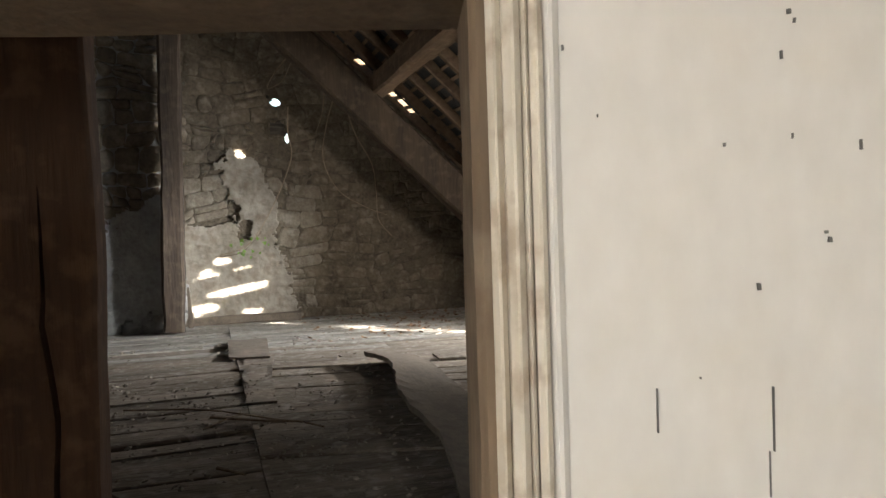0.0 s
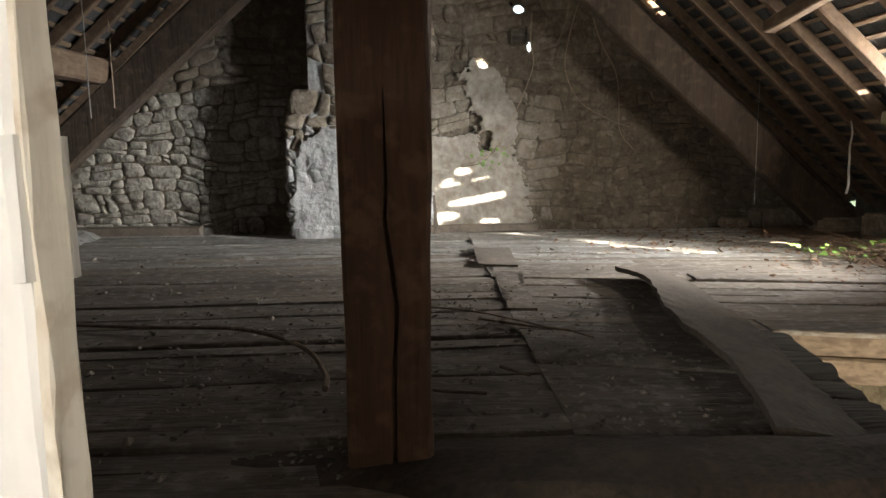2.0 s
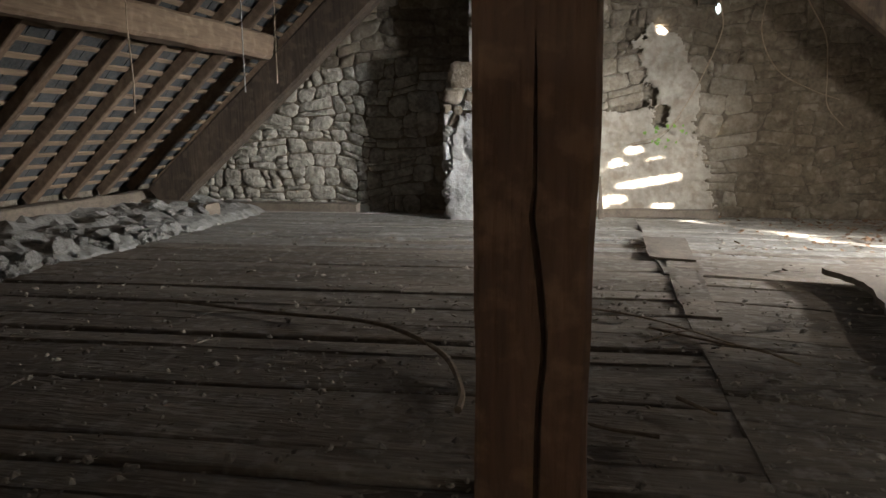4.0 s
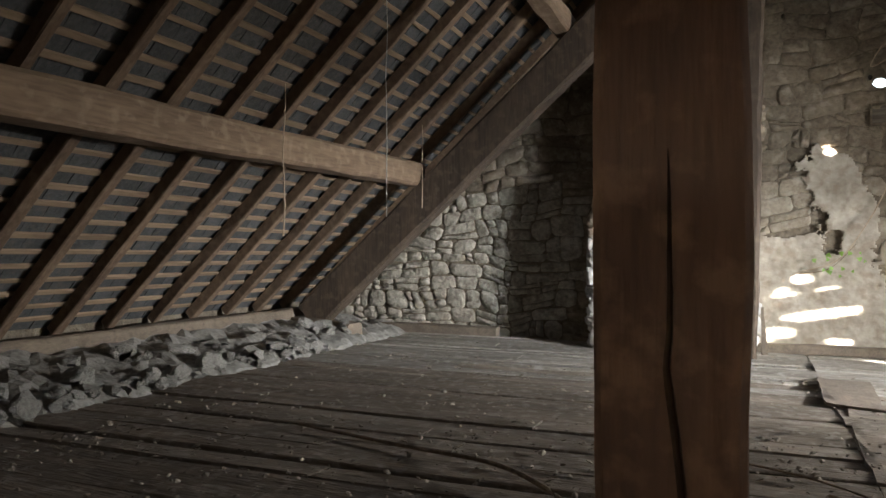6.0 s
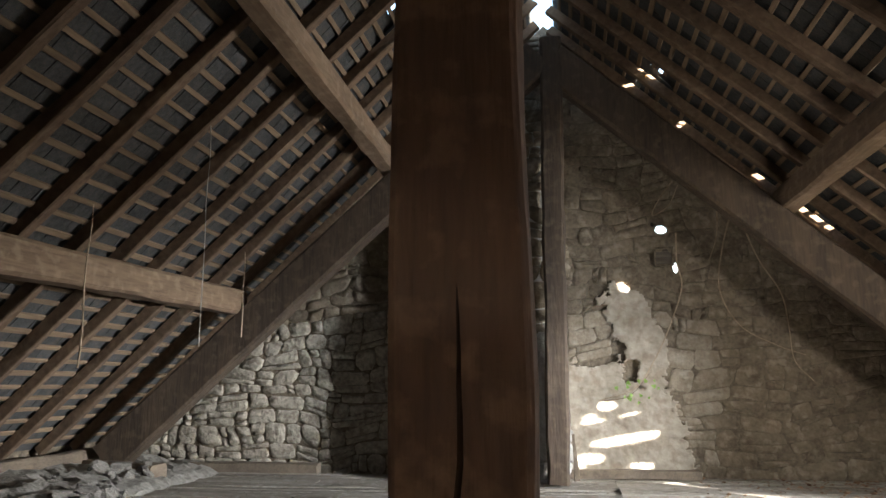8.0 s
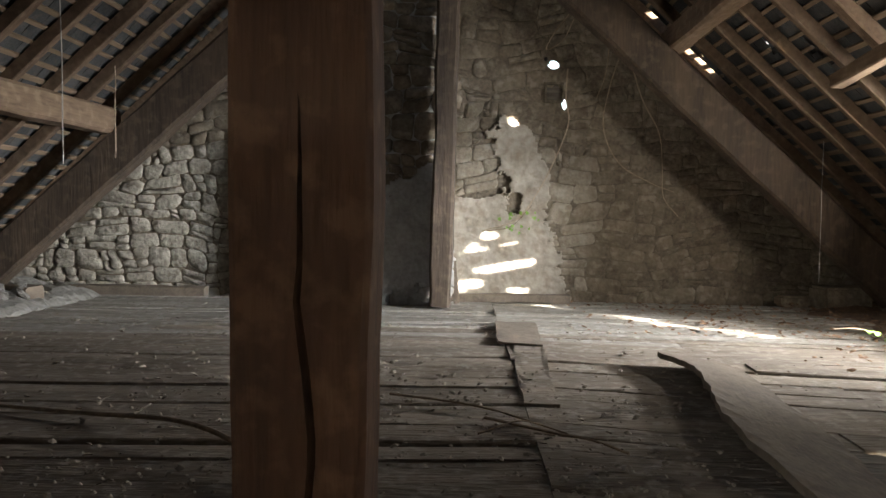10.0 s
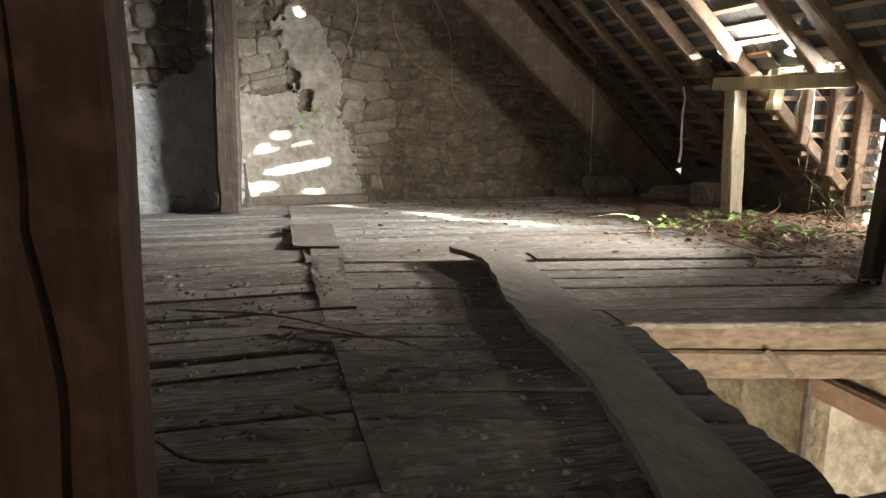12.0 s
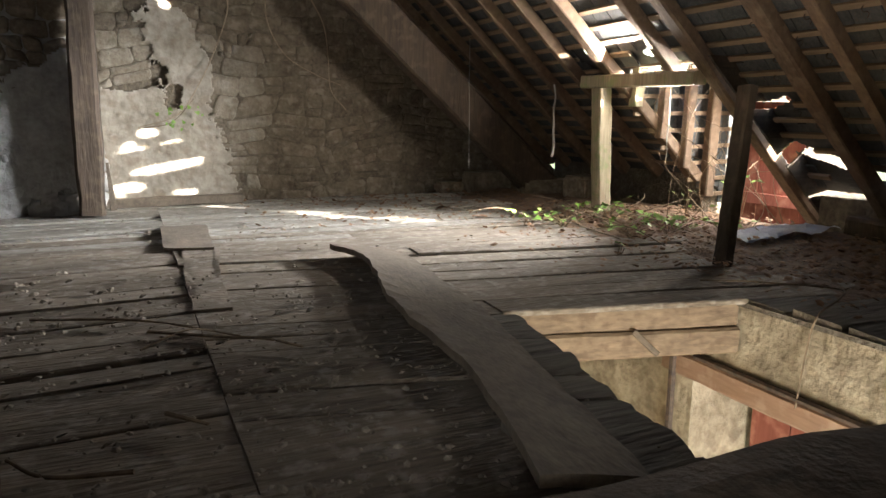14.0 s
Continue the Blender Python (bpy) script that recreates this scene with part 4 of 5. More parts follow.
solid("patch_board", strip, M_BOARD, "grey board patched lengthwise over the floor joint", "board")


def stick(points, r0, r1, label, mat=M_TWIG, steps=6, sides=6, name="stick", category="stick"):
    pts = curve_through([(*uv(x, y), z) for x, y, z in points], steps)
    return solid(name, tube(bmesh.new(), pts, r0, r1, sides), mat, label, category)


Z = FLOOR_Z + 0.03
stick([(-3.3, 3.05, Z), (-2.6, 3.10, Z), (-2.05, 3.06, Z + 0.03), (-1.63, 2.87, Z + 0.02), (-1.40, 2.6, Z), (-1.31, 2.40, Z + 0.01)], 0.008, 0.013, "long bent dry stem lying on the boards")
stick([(-0.98, 3.62, Z), (-0.70, 3.52, Z), (-0.52, 3.44, Z + 0.01), (-0.38, 3.36, Z)], 0.007, 0.005, "thin dry twig on the boards")
stick([(-1.5, 3.85, Z), (-1.05, 3.78, Z), (-0.62, 3.52, Z)], 0.006, 0.004, "thin dry twig on the boards")
stick([(-1.05, 2.60, Z), (-0.92, 2.50, Z), (-0.72, 2.48, Z + 0.01)], 0.004, 0.007, "short curved stick on the boards")
stick([(-0.73, 2.83, Z), (-0.6, 2.74, Z)], 0.008, 0.005, "short broken stick on the boards")
stick([(-0.95, 3.4, Z), (-0.82, 3.52, Z + 0.03), (-0.73, 3.6, Z)], 0.004, 0.003, "thin dry twig on the boards")

# stones and blocks in the far corners
for k, (u, v, w, d, h, rz) in enumerate(((3.75, 7.95, 0.5, 0.3, 0.22, 6), (4.2, 7.4, 0.6, 0.25, 0.16, -14), (4.35, 6.9, 0.4, 0.3, 0.24, 20), (3.3, 8.0, 0.3, 0.2, 0.12, 0))):
    bm = bmesh.new()
    bmesh.ops.create_cube(bm, size=1)
    bmesh.ops.scale(bm, vec=(w, d, h), verts=bm.verts)
    bmesh.ops.bevel(bm, geom=bm.edges[:], offset=0.025, segments=2, affect="EDGES")
    bmesh.ops.rotate(bm, matrix=Matrix.Rotation(radians(rz), 3, "Z"), verts=bm.verts)
    bmesh.ops.translate(bm, verts=bm.verts, vec=(u, v, FLOOR_Z + h / 2))
    solid("stone_block", bm, M_STONE, "dusty dark stone block in the eave corner", "stone", "blocks in the corner")


def rubble():
    """Fallen stones and mortar along the west eave: the large ones singly."""
    random.seed(11)
    for k in range(150):
        v = random.uniform(2.2, 7.6)
        u = -3.78 - abs(random.gauss(0, 0.33)) - (0.28 if v > 6.4 else 0)
        if u < -4.9:
            continue
        sz = random.choice((0.03, 0.04, 0.05, 0.06, 0.07, 0.09, 0.11, 0.15))
        ob = new("rubble_stone", STONES_GREY[random.randrange(12)])
        ob.matrix_world = ROT @ Matrix.LocRotScale((u, v, FLOOR_Z + sz * 0.15 + 0.17 * max(0.0, (-3.75 - u) / 1.3) ** 0.7), Euler((random.uniform(-1.2, 0), random.uniform(-0.4, 0.4), random.uniform(-3, 3))), (sz * 1.3, sz, sz * 0.9))
        tagged(ob, "whitish fallen stone in the rubble along the eave", "stone", "rubble along the eave")
    bm, rows = bmesh.new(), {}
    for i in range(14):
        for k in range(90):
            u, v = -3.72 - 0.1 * i, 1.9 + 0.07 * k
            f = i / 13
            z = FLOOR_Z + 0.01 + 0.19 * f ** 0.7 + 0.07 * noise.noise(Vector((u * 4, v * 4, 1))) * (0.3 + f) + 0.04 * noise.noise(Vector((u * 11, v * 11, 3))) - (0.11 if i == 0 else 0.035 if i == 1 else 0)
            rows[i, k] = bm.verts.new((u + 0.05 * noise.noise(Vector((v * 3, i, 2))), v, z))
    for i in range(13):
        for k in range(89):
            bm.faces.new((rows[i, k], rows[i, k + 1], rows[i + 1, k + 1], rows[i + 1, k]))
    bmesh.ops.recalc_face_normals(bm, faces=bm.faces)
    solid("rubble_bank", bm, M_GREY, "bank of crumbled mortar and dirt along the eave", "rubble", kind="stuff")


rubble()


def flakes(name, mat, label, spots, size, kind="stuff", flat=0.3, seed=3):
    """Many small bits strewn over the floor."""
    random.seed(seed)
    bm = bmesh.new()
    for u, v, z, r in spots:
        m = Matrix.LocRotScale((u, v, z), Euler((random.uniform(-0.5, 0.5), random.uniform(-0.5, 0.5), random.uniform(0, 6.3))), (r * random.uniform(0.6, 1.7), r, r * flat))
        c = [bm.verts.new(m @ Vector(p)) for p in ((-1, -0.6, 0), (0.2, -1, 0.1), (1, 0, 0), (0.3, 1, 0.15), (-0.8, 0.7, 0), (0, 0, 1))]
        for i in range(5):
            bm.faces.new((c[i], c[(i + 1) % 5], c[5]))
    return solid(name, bm, mat, label, "debris", kind=kind)


random.seed(21)
crumbs = []
for _ in range(2600):
    v = 2.3 + 5.8 * random.random() ** 1.2
    u = random.uniform(-3.7, 3.2)
    if 1.25 < u < 2.8 and v < 3.75:
        continue
    if noise.noise(Vector((u * 1.5, v * 1.5, 4))) < random.uniform(-0.45, 0.25):
        continue
    crumbs.append((u, v, FLOOR_Z + 0.022, random.choice((0.003, 0.004, 0.005, 0.006, 0.008, 0.011))))
for _ in range(2200):
    u, v = random.uniform(-3.6, 1.2), random.uniform(2.1, 4.8)
    if noise.noise(Vector((u * 2.1, v * 2.1, 9))) > random.uniform(-0.2, 0.5):
        crumbs.append((u, v, FLOOR_Z + 0.018, random.choice((0.003, 0.004, 0.005, 0.006, 0.009, 0.013))))
for _ in range(2600):
    u, v = random.uniform(-1.6, 1.25), random.uniform(2.0, 4.2)
    if noise.noise(Vector((u * 3.1, v * 3.1, 19))) > random.uniform(-0.3, 0.4):
        crumbs.append((u, v, FLOOR_Z + 0.016, random.choice((0.003, 0.004, 0.005, 0.007, 0.009, 0.012))))
for _ in range(2400):
    u, v = random.uniform(-3.4, 1.15), 2.0 + 4.5 * random.random() ** 1.4
    if noise.noise(Vector((u * 2.3, v * 2.3, 29))) > random.uniform(-0.5, 0.3):
        crumbs.append((u, v, FLOOR_Z + 0.016, random.choice((0.005, 0.006, 0.008, 0.010, 0.013, 0.018))))
flakes("floor_crumbs", M_CRUMB, "crumbs of dirt and mortar strewn over the boards", crumbs, 0.01, flat=0.6)
litter = []
for _ in range(4200):
    v = random.uniform(2.6, 8.0)
    u = random.gauss(3.7, 0.55) if v < 6.0 else random.gauss(2.6, 1.0)
    if u > 4.7 or u < 0.9 or (u < 2.8 and v < 3.9) or (v > 6.0 and random.random() < 0.6):
        continue
    litter.append((u, v, FLOOR_Z + 0.02 + random.uniform(0, 0.045) * (u > 3.0), random.uniform(0.008, 0.022)))
flakes("leaf_litter", M_BROWNLEAF, "dry brown leaf litter under the broken dormer", litter, 0.03, flat=0.35, seed=8)
bank = bmesh.new()
grid = {}
for i in range(20):
    for k in range(34):
        u, v = 3.0 + 0.085 * i, 2.4 + 0.165 * k
        z = FLOOR_Z - 0.03 + 0.055 * min(1, i / 7) + 0.035 * noise.noise(Vector((u * 3, v * 3, 2))) + 0.02 * noise.noise(Vector((u * 11, v * 11, 2)))
        grid[i, k] = bank.verts.new((u, v, z))
for i in range(19):
    for k in range(33):
        bank.faces.new((grid[i, k], grid[i + 1, k], grid[i + 1, k + 1], grid[i, k + 1]))
solid("dirt_bank", bank, M_DIRT, "bank of dirt and leaf mould along the eave", "dirt", kind="stuff")


def ivy_plant(u, v, n, seed, spread=0.2, height=0.16):
    """A young ivy seedling: stems and lobed leaves."""
    random.seed(seed)
    t = thing("ivy", (u, v, FLOOR_Z), "fresh green ivy growing over the attic floor", "plant", "ivy plants")
    stems, leaves = bmesh.new(), bmesh.new()
    for k in range(n):
        a, r, h = random.uniform(0, 6.3), random.uniform(0.3, 1) * spread, random.uniform(0.3, 1) * height
        tip = Vector((u + r * math.cos(a), v + r * math.sin(a), FLOOR_Z + 0.03 + h))
        tube(stems, curve_through([(u + random.uniform(-0.04, 0.04), v, FLOOR_Z + 0.01), ((u + tip.x) / 2, (v + tip.y) / 2, FLOOR_Z + h * 0.9), tip], 3), 0.003, 0.0015, 4)
        m = Matrix.LocRotScale(tip, Euler((random.uniform(-0.6, 0.6), random.uniform(-0.6, 0.6), a)), [random.uniform(0.03, 0.06)] * 3)
        shape = [(-0.2, 0), (0, -0.55), (0.35, -0.5), (0.5, -0.25), (1.1, 0), (0.5, 0.25), (0.35, 0.5), (0, 0.55)]
        c = [leaves.verts.new(m @ Vector((x, y, 0.12 * abs(y)))) for x, y in shape]
        mid = leaves.verts.new(m @ Vector((0.3, 0, 0)))
        for i in range(8):
            leaves.faces.new((c[i], c[(i + 1) % 8], mid))
    part("stems", stems, M_TWIG, t)
    part("leaves", leaves, M_LEAF, t)


for k, (u, v, n, sp, h) in enumerate(((3.05, 5.35, 12, 0.2, 0.12), (3.35, 5.2, 12, 0.2, 0.14), (3.6, 5.5, 9, 0.15, 0.2), (3.55, 4.75, 14, 0.22, 0.12), (3.9, 4.6, 12, 0.2, 0.1), (3.2, 4.75, 8, 0.16, 0.08), (4.2, 5.3, 8, 0.2, 0.25), (3.75, 5.05, 10, 0.2, 0.1), (4.6, 5.1, 7, 0.15, 0.4), (2.75, 4.3, 3, 0.06, 0.06), (2.85, 5.55, 10, 0.2, 0.1), (3.3, 4.95, 12, 0.22, 0.1), (3.7, 4.85, 10, 0.2, 0.12), (3.45, 5.75, 8, 0.2, 0.12))):
    ivy_plant(u, v, n, 200 + k, sp, h)

sheet, cells = bmesh.new(), {}
for i in range(18):
    for k in range(12):
        f, g = i / 17, k / 11
        u, v = 3.62 + 0.95 * f + 0.05 * noise.noise(Vector((k * 0.5, 3, 1))), 4.10 + 0.08 * f + 0.30 * g + 0.06 * noise.noise(Vector((i * 0.4, 1, 8)))
        fold = noise.noise(Vector((f * 5, g * 3, 6))) + 0.5 * noise.noise(Vector((f * 12, g * 8, 2)))
        cells[i, k] = sheet.verts.new((u, v, FLOOR_Z + 0.075 + 0.035 * fold))
for i in range(17):
    for k in range(11):
        sheet.faces.new((cells[i, k], cells[i + 1, k], cells[i + 1, k + 1], cells[i, k + 1]))
bmesh.ops.solidify(sheet, geom=sheet.faces[:], thickness=0.004)
solid("plastic_sheet", sheet, M_SHEET, "crumpled pale blue plastic sheet lying in the leaf litter", "sheet")

# dry creepers in the dormer and on the gable
random.seed(31)
creeper = thing("dry_creeper", (4.4, 5.0, 0.6), "tangle of dry brown creeper stems in the dormer", "plant")
for k in range(16):
    p0 = Vector((random.uniform(3.9, 4.8), random.uniform(4.4, 5.6), FLOOR_Z))
    p3 = Vector((random.uniform(3.7, 4.9), random.uniform(4.45, 5.6), random.uniform(1.0, 1.95)))
    mid1, mid2 = p0.lerp(p3, 0.35) + Vector((random.gauss(0, 0.12), random.gauss(0, 0.15), 0.05)), p0.lerp(p3, 0.7) + Vector((random.gauss(0, 0.12), random.gauss(0, 0.15), 0.1))
    part("stem", tube(bmesh.new(), curve_through([p0, mid1, mid2, p3], 5), random.uniform(0.002, 0.0045), 0.0015, 5), M_TWIG, creeper)
for k in range(22):
    p0 = Vector((random.uniform(3.0, 4.3), random.uniform(4.3, 6.0), FLOOR_Z + 0.02))
    a = random.uniform(0, 6.3)
    p1 = p0 + Vector((0.3 * math.cos(a), 0.3 * math.sin(a), 0.1))
    p2 = p1 + Vector((0.3 * math.cos(a + 0.6), 0.3 * math.sin(a + 0.6), random.uniform(-0.06, 0.08)))
    part("stem", tube(bmesh.new(), curve_through([p0, p1, p2], 5), 0.004, 0.002, 5), M_TWIG, creeper)
for k, pts in enumerate((
    [(1.00, 3.0), (0.98, 2.7), (1.02, 2.45), (0.9, 2.1), (0.72, 1.75), (0.5, 1.45), (0.15, 1.33)],
    [(1.55, 3.2), (1.42, 2.8), (1.38, 2.4), (1.55, 2.05), (1.85, 1.85), (2.1, 1.75)],
    [(1.62, 3.15), (1.75, 2.7), (1.95, 2.35), (2.0, 2.0), (2.0, 1.7), (2.15, 1.5)],
    [(1.42, 3.3), (1.38, 2.95), (1.3, 2.7)],
    [(1.0, 3.55), (0.85, 3.35), (0.78, 3.2), (0.95, 3.3), (1.05, 3.5)])):
    run = curve_through([(u, WALL_V - 0.14 - 0.05 * math.sin(i * 1.7), z) for i, (u, z) in enumerate(pts)], 7)
    solid("hanging_creeper", tube(bmesh.new(), run, 0.009, 0.004, 5), M_VINE, "pale dry creeper stem hanging down the gable wall", "plant", "hanging creepers")
wall_ivy = thing("wall_ivy", (0.5, WALL_V - 0.1, 1.36), "few green ivy leaves on the gable plaster", "plant")
random.seed(41)
bm = bmesh.new()
for k in range(16):
    m = Matrix.LocRotScale((0.5 + random.gauss(0, 0.12), WALL_V - 0.15, 1.42 + random.gauss(0, 0.07)), Euler((1.4, random.uniform(-3, 3), random.uniform(-0.4, 0.4))), [random.uniform(0.025, 0.045)] * 3)
    c = [bm.verts.new(m @ Vector((x, y, 0))) for x, y in ((-0.2, 0), (0, -0.55), (0.5, -0.3), (1.1, 0), (0.5, 0.3), (0, 0.55))]
    bm.faces.new(c)
part("leaves", bm, M_LEAF, wall_ivy)
part("stem", tube(bmesh.new(), curve_through([(0.2, WALL_V - 0.13, 1.33), (0.45, WALL_V - 0.13, 1.38), (0.66, WALL_V - 0.13, 1.6)], 4), 0.005, 0.003, 5), M_TWIG, wall_ivy)

# threads of cobweb and cord hanging from the roof
for u, v, z0, z1, r, m, lab in ((-3.0, 4.6, 2.62, 1.62, 0.006, M_VINE, "dusty cord hanging from the rafters"), (-3.1, 6.9, 2.75, 1.95, 0.006, M_VINE, "dusty cord hanging from the rafters"), (-2.4, 4.9, 3.2, 1.75, 0.004, M_WEB, "dusty cobweb thread hanging from the rafters"),
                              (3.55, 6.3, 1.72, 1.08, 0.012, M_WEB, "ragged pale cobweb strand hanging from a rafter"), (3.0, 6.9, 2.15, 0.95, 0.003, M_WEB, "dusty cobweb thread hanging from the rafters"), (3.7, 5.0, 1.7, 1.1, 0.004, M_WEB, "dusty cobweb thread hanging from the rafters")):
    pts = curve_through([(u + 0.02 * noise.noise(Vector((i, u, v))), v + 0.02 * noise.noise(Vector((u, i, 3))), z0 + (z1 - z0) * i / 6) for i in range(7)], 3)
    solid("hanging_thread", tube(bmesh.new(), pts, r * 0.6, r, 5), m, lab, "thread")

# scuffs on the cream panel
SCUFFS = ((0.3125, 1.323, 0.0014, 0.048), (0.4415, 1.3085, 0.0012, 0.071), (0.4365, 1.248, 0.0006, 0.05), (0.505, 1.5105, 0.0036, 0.003), (0.509, 1.503, 0.0036, 0.006), (0.428, 1.454, 0.003, 0.008), (0.458, 1.7045, 0.0021, 0.009), (0.467, 1.7505, 0.0036, 0.005), (0.473, 1.7415, 0.0024, 0.005), (0.545, 1.6055, 0.0018, 0.011), (0.393, 1.609, 0.0018, 0.004), (0.469, 1.617, 0.001, 0.006), (0.219, 1.7165, 0.0021, 0.005), (0.255, 1.6435, 0.0012, 0.003), (0.361, 1.357, 0.0012, 0.002))
for k, (x, z, w, h) in enumerate(SCUFFS):
    bm = bmesh.new()
    w *= 0.5
    box(bm, x - w, x + w, FACE - 0.0035, FACE + 0.002, z - h / 2, z + h / 2)
    for v in bm.verts:
        v.co += Vector((noise.noise(v.co * 90), 0, noise.noise(v.co * 70 + Vector((3, 1, 2))))) * min(w, 0.004)
    ob = new("scuff", mesh_of("scuff", bm, M_DARKMARK))
    ob.parent = bpy.data.objects["wall_partition"]
    ob["label"] = "dark scuff or nail hole in the paint"

# ---- roof battens and tiles ----
random.seed(51)
STEP = 0.15
TILE = bmesh.new()
box(TILE, -0.5, 0.5, -0.5, 0.5, -0.5, 0.5)
tile_mesh = mesh_of("tile", TILE, M_TILE)


def tile_gone(side, s, v, ds, dv):
    if chink(side, s, v, 0.06):
        return True
    if side > 0:
        if in_dormer(s, v):
            return True
        gs, gv, g0 = GRID
        for i in range(int((s - ds) / gs), int((s + ds) / gs) + 1):
            for k in range(int((v - dv - g0) / gv), int((v + dv - g0) / gv) + 1):
                if (i, k) in GONE:
                    return True
    return False


def covering(side, ob, near):
    """Battens and rows of tiles; the tiles nearest the walk are singles, the rest one mass."""
    mass, singles = bmesh.new(), 0
    rowsn = int(SLOPE_LEN / STEP)
    tilt = Euler((0, -side * -PHI, 0))
    for i in range(1, rowsn):
        s = i * STEP
        spans = [(-2.0, 8.24)]
        if side > 0 and s > DORMER_S0:
            spans = [(-2.0, DORMER_V0 - 0.03), (DORMER_V1 + 0.05, 8.24)]
        if side > 0:
            gs, gv, g0 = GRID
            holes = sorted(k for i2, k in GONE if abs((i2 + 0.5) * gs - s) < 0.06)
            for k in holes:
                at, cut = g0 + (k + 0.5) * gv, []
                for a, b in spans:
                    cut += [(a, at - 0.07), (at + 0.07, b)] if a < at - 0.07 and at + 0.07 < b else [(a, min(b, at - 0.07))] if a < at - 0.07 < b else [(max(a, at + 0.07), b)] if a < at + 0.07 < b else [(a, b)] if b <= at - 0.07 or a >= at + 0.07 else []
                spans = cut
            spans = [(a, b) for a, b in spans if b - a > 0.12]
        for a, b in spans:
            w = random.uniform(0.032, 0.045)
            bm = one_timber(slope(side, s, a, 0.112), slope(side, s + random.uniform(-0.01, 0.01), b, 0.112), 0.022, w, 0.004, 10, tuple(slope(side, 0, 0, 1) - slope(side, 0, 0, 0)), seed=i)
            o = new("batten", mesh_of("batten", bm, M_BATTEN))
            o.parent = ob
        v = -2.0 + (0.09 if i % 2 else 0.0)
        while v < 8.2:
            vc, w = v + 0.09, 0.174
            v += 0.18
            if tile_gone(side, s + 0.03, vc, 0.14, 0.11):
                continue
            h = 0.13 + 0.012 * ((i * 7 + int(v * 50)) % 3) / 3
            m = Matrix.LocRotScale(slope(side, s + 0.03, vc, h), Euler((0, side * PHI + side * 0.05 + random.uniform(-0.03, 0.03), random.uniform(-0.03, 0.03))), (0.235, w, 0.013))
            if singles < 299 and near(s, vc):
                o = new("tile", tile_mesh)
                o.parent = ob
                o.matrix_basis = m
                singles += 1
            else:
                c = [mass.verts.new(m @ q.co) for q in tile_mesh.vertices]
                for p in tile_mesh.polygons:
                    mass.faces.new([c[k] for k in p.vertices])
    o = new("tiles", mesh_of("tiles", mass, M_TILE))
    o.parent = ob
    o["kind"] = "stuff"


def tile_hooks():
    """Bent wire hooks over the battens, one by one."""
    random.seed(55)
    wire = tube(bmesh.new(), curve_through([(0, 0, 0), (0.012, 0, 0.018), (0.03, 0, 0.008), (0.034, 0, -0.02), (0.05, 0, -0.03), (0.062, 0, -0.012)], 2), 0.0025, 0.002, 4)
    data = mesh_of("tile_hook", wire, M_IRON)
    for i in range(24, 42):
        for k in range(9):
            v = 2.75 + 0.18 * k + (0.09 if i % 2 else 0) + random.uniform(-0.02, 0.02)
            if random.random() < 0.35:
                continue
            o = new("tile_hook", data)
            o.parent = roof_east
            o.matrix_basis = Matrix.LocRotScale(slope(1, i * STEP + 0.01, v, 0.105), Euler((random.uniform(-0.5, 0.5), PHI + 0.5 + random.uniform(-0.3, 0.3), random.uniform(-0.4, 0.4))), (1.1, 1.1, -1.1))


tile_hooks()
covering(-1, roof_west, lambda s, v: 2.6 < s < 5.2 and 3.0 < v < 5.4)
covering(1, roof_east, lambda s, v: 3.6 < s < 6.4 and 2.6 < v < 5.2)

# ---- gable stones and floor boards ----
random.seed(61)
lay_stones()


def hatch_edge(v):
    """Where the rotten boards end over the hatch."""
    f = min(1.0, max(0.0, (v - 2.1) / 1.55))
    return 1.30 + 0.275 * f + 0.03 * noise.noise(Vector((v * 6, 1, 3))) + 0.022 * noise.noise(Vector((v * 25, 4, 3)))


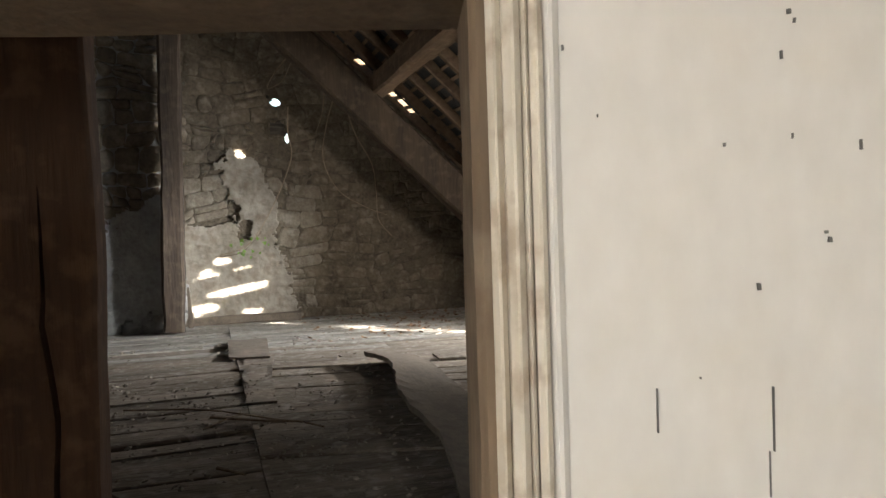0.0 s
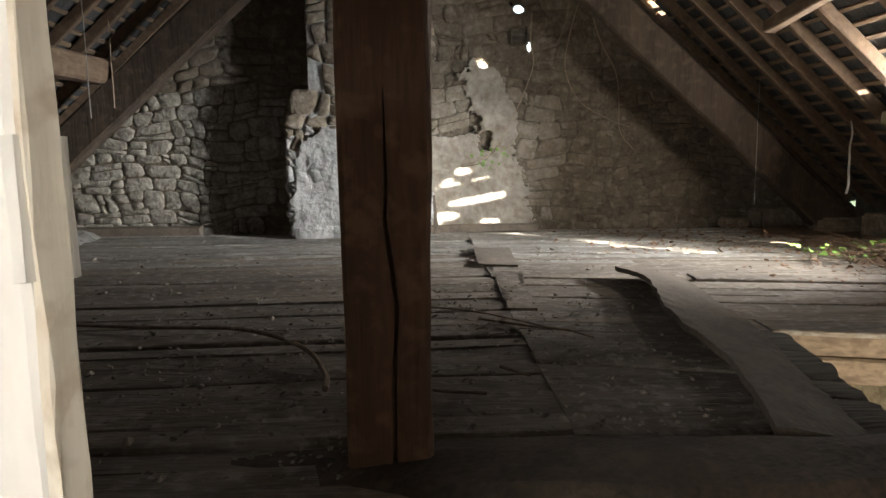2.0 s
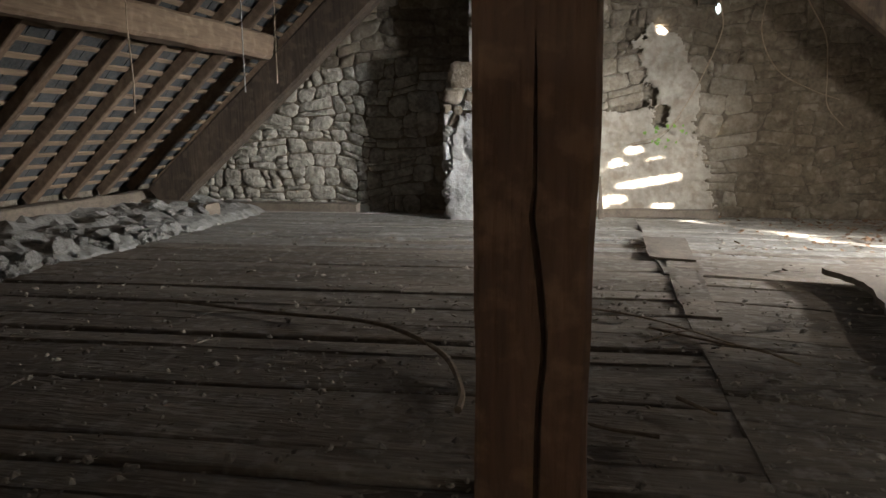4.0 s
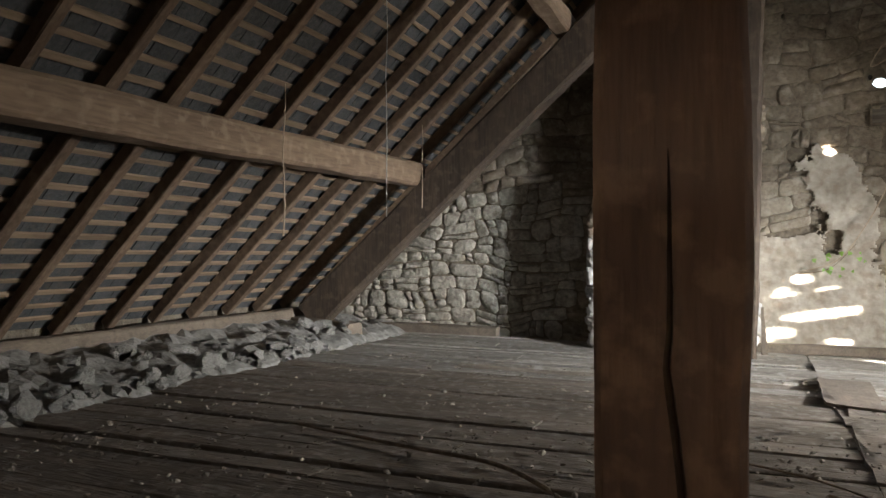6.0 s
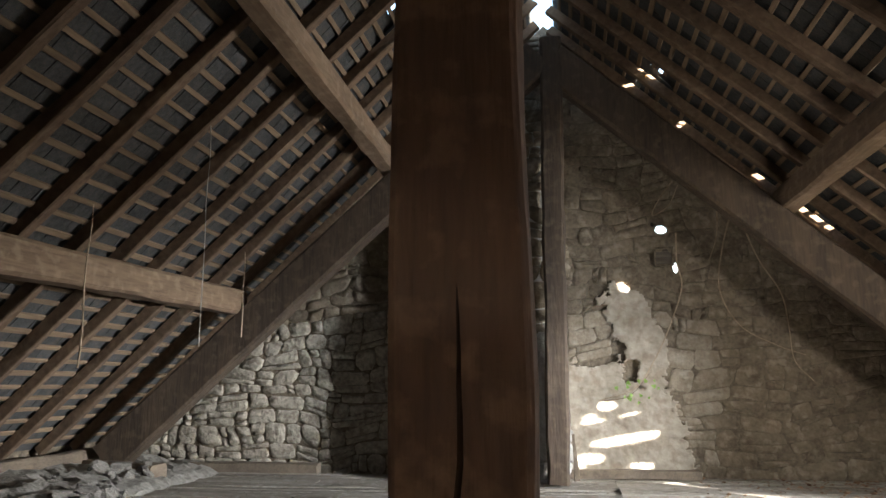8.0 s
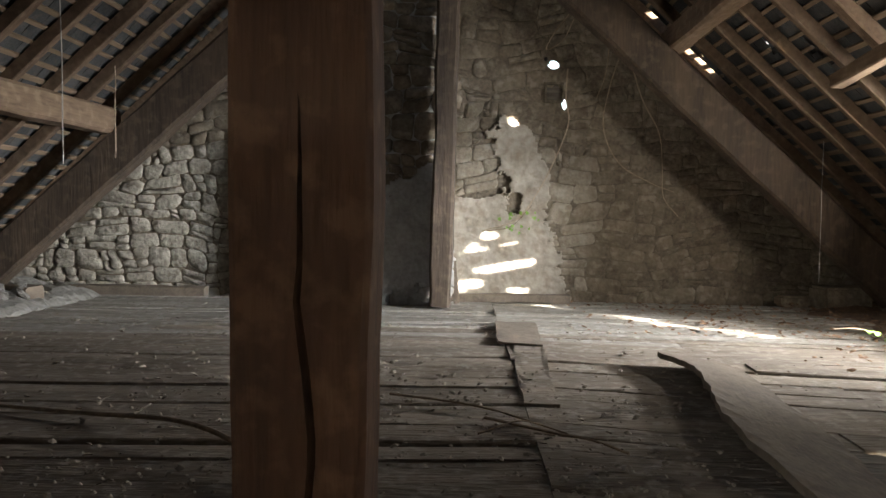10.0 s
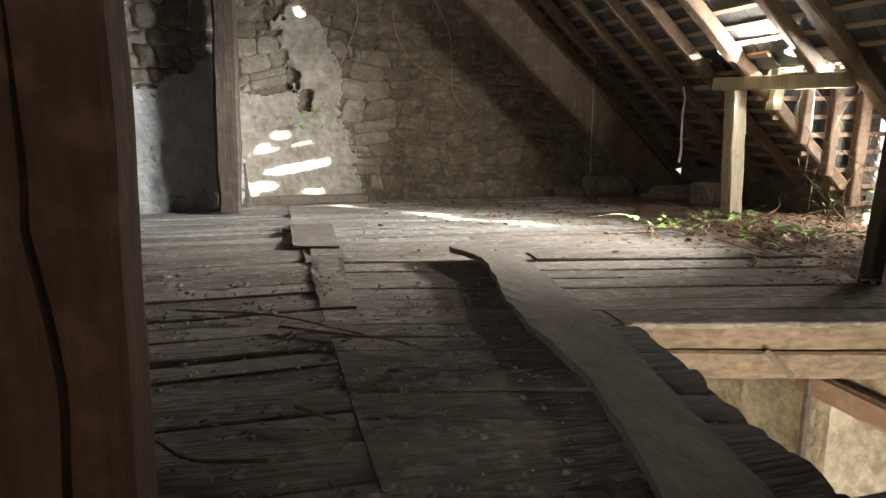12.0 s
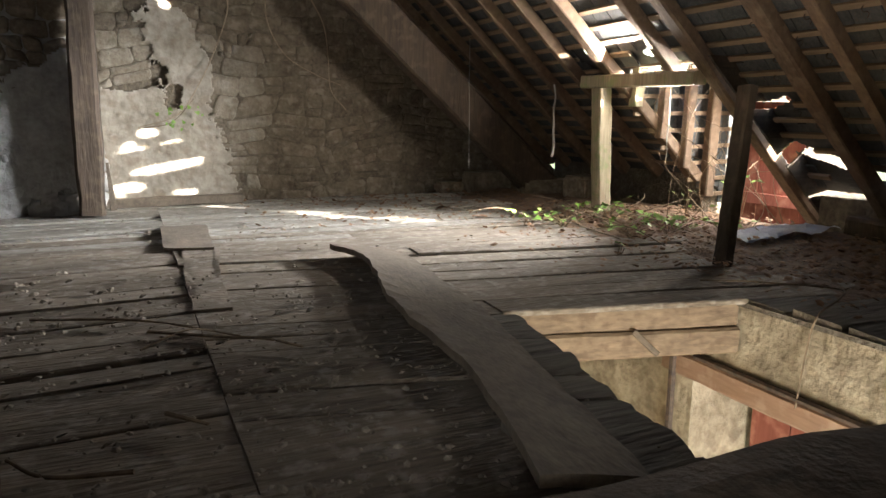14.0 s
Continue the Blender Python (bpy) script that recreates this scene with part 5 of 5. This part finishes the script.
def board(u0, u1, va0, va1, vb0, vb1, z, tilt, seed, ragged=0.0, mat=M_BOARD, rotten=False):
    """A floor board from u0 to u1; va: its near edge at both ends, vb: its far edge."""
    bm, rows, n = bmesh.new(), [], max(3, int((u1 - u0) / 0.22))
    for i in range(n + 1):
        f = i / n
        u = u0 + (u1 - u0) * f
        a, b = va0 + (va1 - va0) * f, vb0 + (vb1 - vb0) * f
        w1, w2 = noise.noise(Vector((u * 2.2, seed, 1))) * 0.008, noise.noise(Vector((u * 2.2, seed, 9))) * 0.008
        dz = noise.noise(Vector((u * 0.9, seed, 5))) * 0.010
        row = []
        for g, v in enumerate((a + w1, a + w1 + 0.006, (a + b) / 2, b + w2 - 0.006, b + w2) if not rotten else [a + w1 + (b + w2 - a - w1) * q / 4 for q in range(5)]):
            e = 0.0
            if ragged and i in (n,):
                e = hatch_edge(v) - u if rotten else noise.noise(Vector((v * 40, seed, 3))) * ragged
            top = z + dz + tilt * (g - 2) / 2 - (0.004 if g in (0, 4) else 0)
            row.append((bm.verts.new((u + e, v, top)), bm.verts.new((u + e, v, z - 0.03))))
        rows.append(row)
    for r0, r1 in zip(rows, rows[1:]):
        for g in range(4):
            bm.faces.new((r0[g][0], r1[g][0], r1[g + 1][0], r0[g + 1][0]))
        bm.faces.new((r0[0][0], r0[0][1], r1[0][1], r1[0][0]))
        bm.faces.new((r0[4][0], r1[4][0], r1[4][1], r0[4][1]))
    for r in (rows[0], rows[-1]):
        for g in range(4):
            bm.faces.new((r[g][0], r[g + 1][0], r[g + 1][1], r[g][1]))
    bmesh.ops.recalc_face_normals(bm, faces=bm.faces)
    ob = new("board", mesh_of("board", bm, mat))
    ob.parent = floor
    return ob


random.seed(71)
JOINT = 0.25
# west field
v, k = 1.3, 0
while v < 8.15:
    w = random.uniform(0.15, 0.23)
    fan = 0.30 * (1 - (v - 1.3) / 7.5)
    cuts = [-4.6, JOINT + 0.002]
    if random.random() < 0.55:
        cuts.insert(1, random.uniform(-3.2, -1.2))
    zz, tl = FLOOR_Z + random.uniform(-0.010, 0.008), random.uniform(-0.016, 0.016)
    for a, b in zip(cuts, cuts[1:]):
        fa, fb = fan * (a - JOINT) / 4.85, fan * (b - JOINT) / 4.85
        g = random.choice((0.003, 0.005, 0.009, 0.014))
        board(a + 0.003, b - 0.003, v + fa + g, v + fb + g, v + w + fa, v + w + fb, zz + random.uniform(-0.004, 0.004), tl, k, mat=M_FARBOARD if v > 5.7 + 0.3 * (k % 3) else M_BOARD)
        k += 1
    v += w
# east field, falling away towards the hatch
v = 2.05
while v < 8.1:
    w = random.uniform(0.16, 0.23)
    drop = -0.25 + 0.19 * min(1.0, max(0.0, (v - 3.6) / 4.0))
    vend = v + drop * 1.2
    hatch = v + drop * 1.2 < 3.48
    end = 1.50 - 0.10 * max(0.0, (3.0 - vend)) + random.uniform(-0.05, 0.05) if hatch else 4.45
    cuts = [JOINT, end] if hatch or random.random() < 0.4 else [JOINT, random.uniform(1.4, 2.6), end]
    zz, tl = FLOOR_Z + random.uniform(-0.010, 0.008), random.uniform(-0.011, 0.011)
    for a, b in zip(cuts, cuts[1:]):
        fa, fb = drop * (a - JOINT), drop * (b - JOINT)
        w2 = w
        g = random.choice((0.004, 0.007, 0.012, 0.02))
        if hatch:
            board(a + 0.003, 1.08, v + fa + g, v + drop * (1.08 - JOINT) + g, v + w + fa, v + w + drop * (1.08 - JOINT), zz, tl, k)
            k += 1
            board(1.083, b, v + drop * (1.083 - JOINT) + g, v + fb + g, v + w + drop * (1.083 - JOINT), v + w + fb, zz - 0.006, tl * 1.6, k, 0.05, M_ROT, True)
        else:
            board(a + 0.003, b - 0.003, v + fa + g, v + fb + g, v + w + fa, v + w + fb, zz + random.uniform(-0.004, 0.004), tl, k, mat=M_FARBOARD if v > 5.7 + 0.3 * (k % 3) else M_BOARD)
        k += 1
    v += w
for j, (v, w) in enumerate(((1.5, 0.22), (1.75, 0.24), (2.02, 0.22), (2.27, 0.25), (2.55, 0.2), (2.78, 0.24), (3.05, 0.24))):
    board(2.70, 4.4, v, v - 0.1, v + w, v + w - 0.1, FLOOR_Z - 0.012 + 0.012 * (j % 2), 0.012, 400 + j, 0.05, M_ROT)
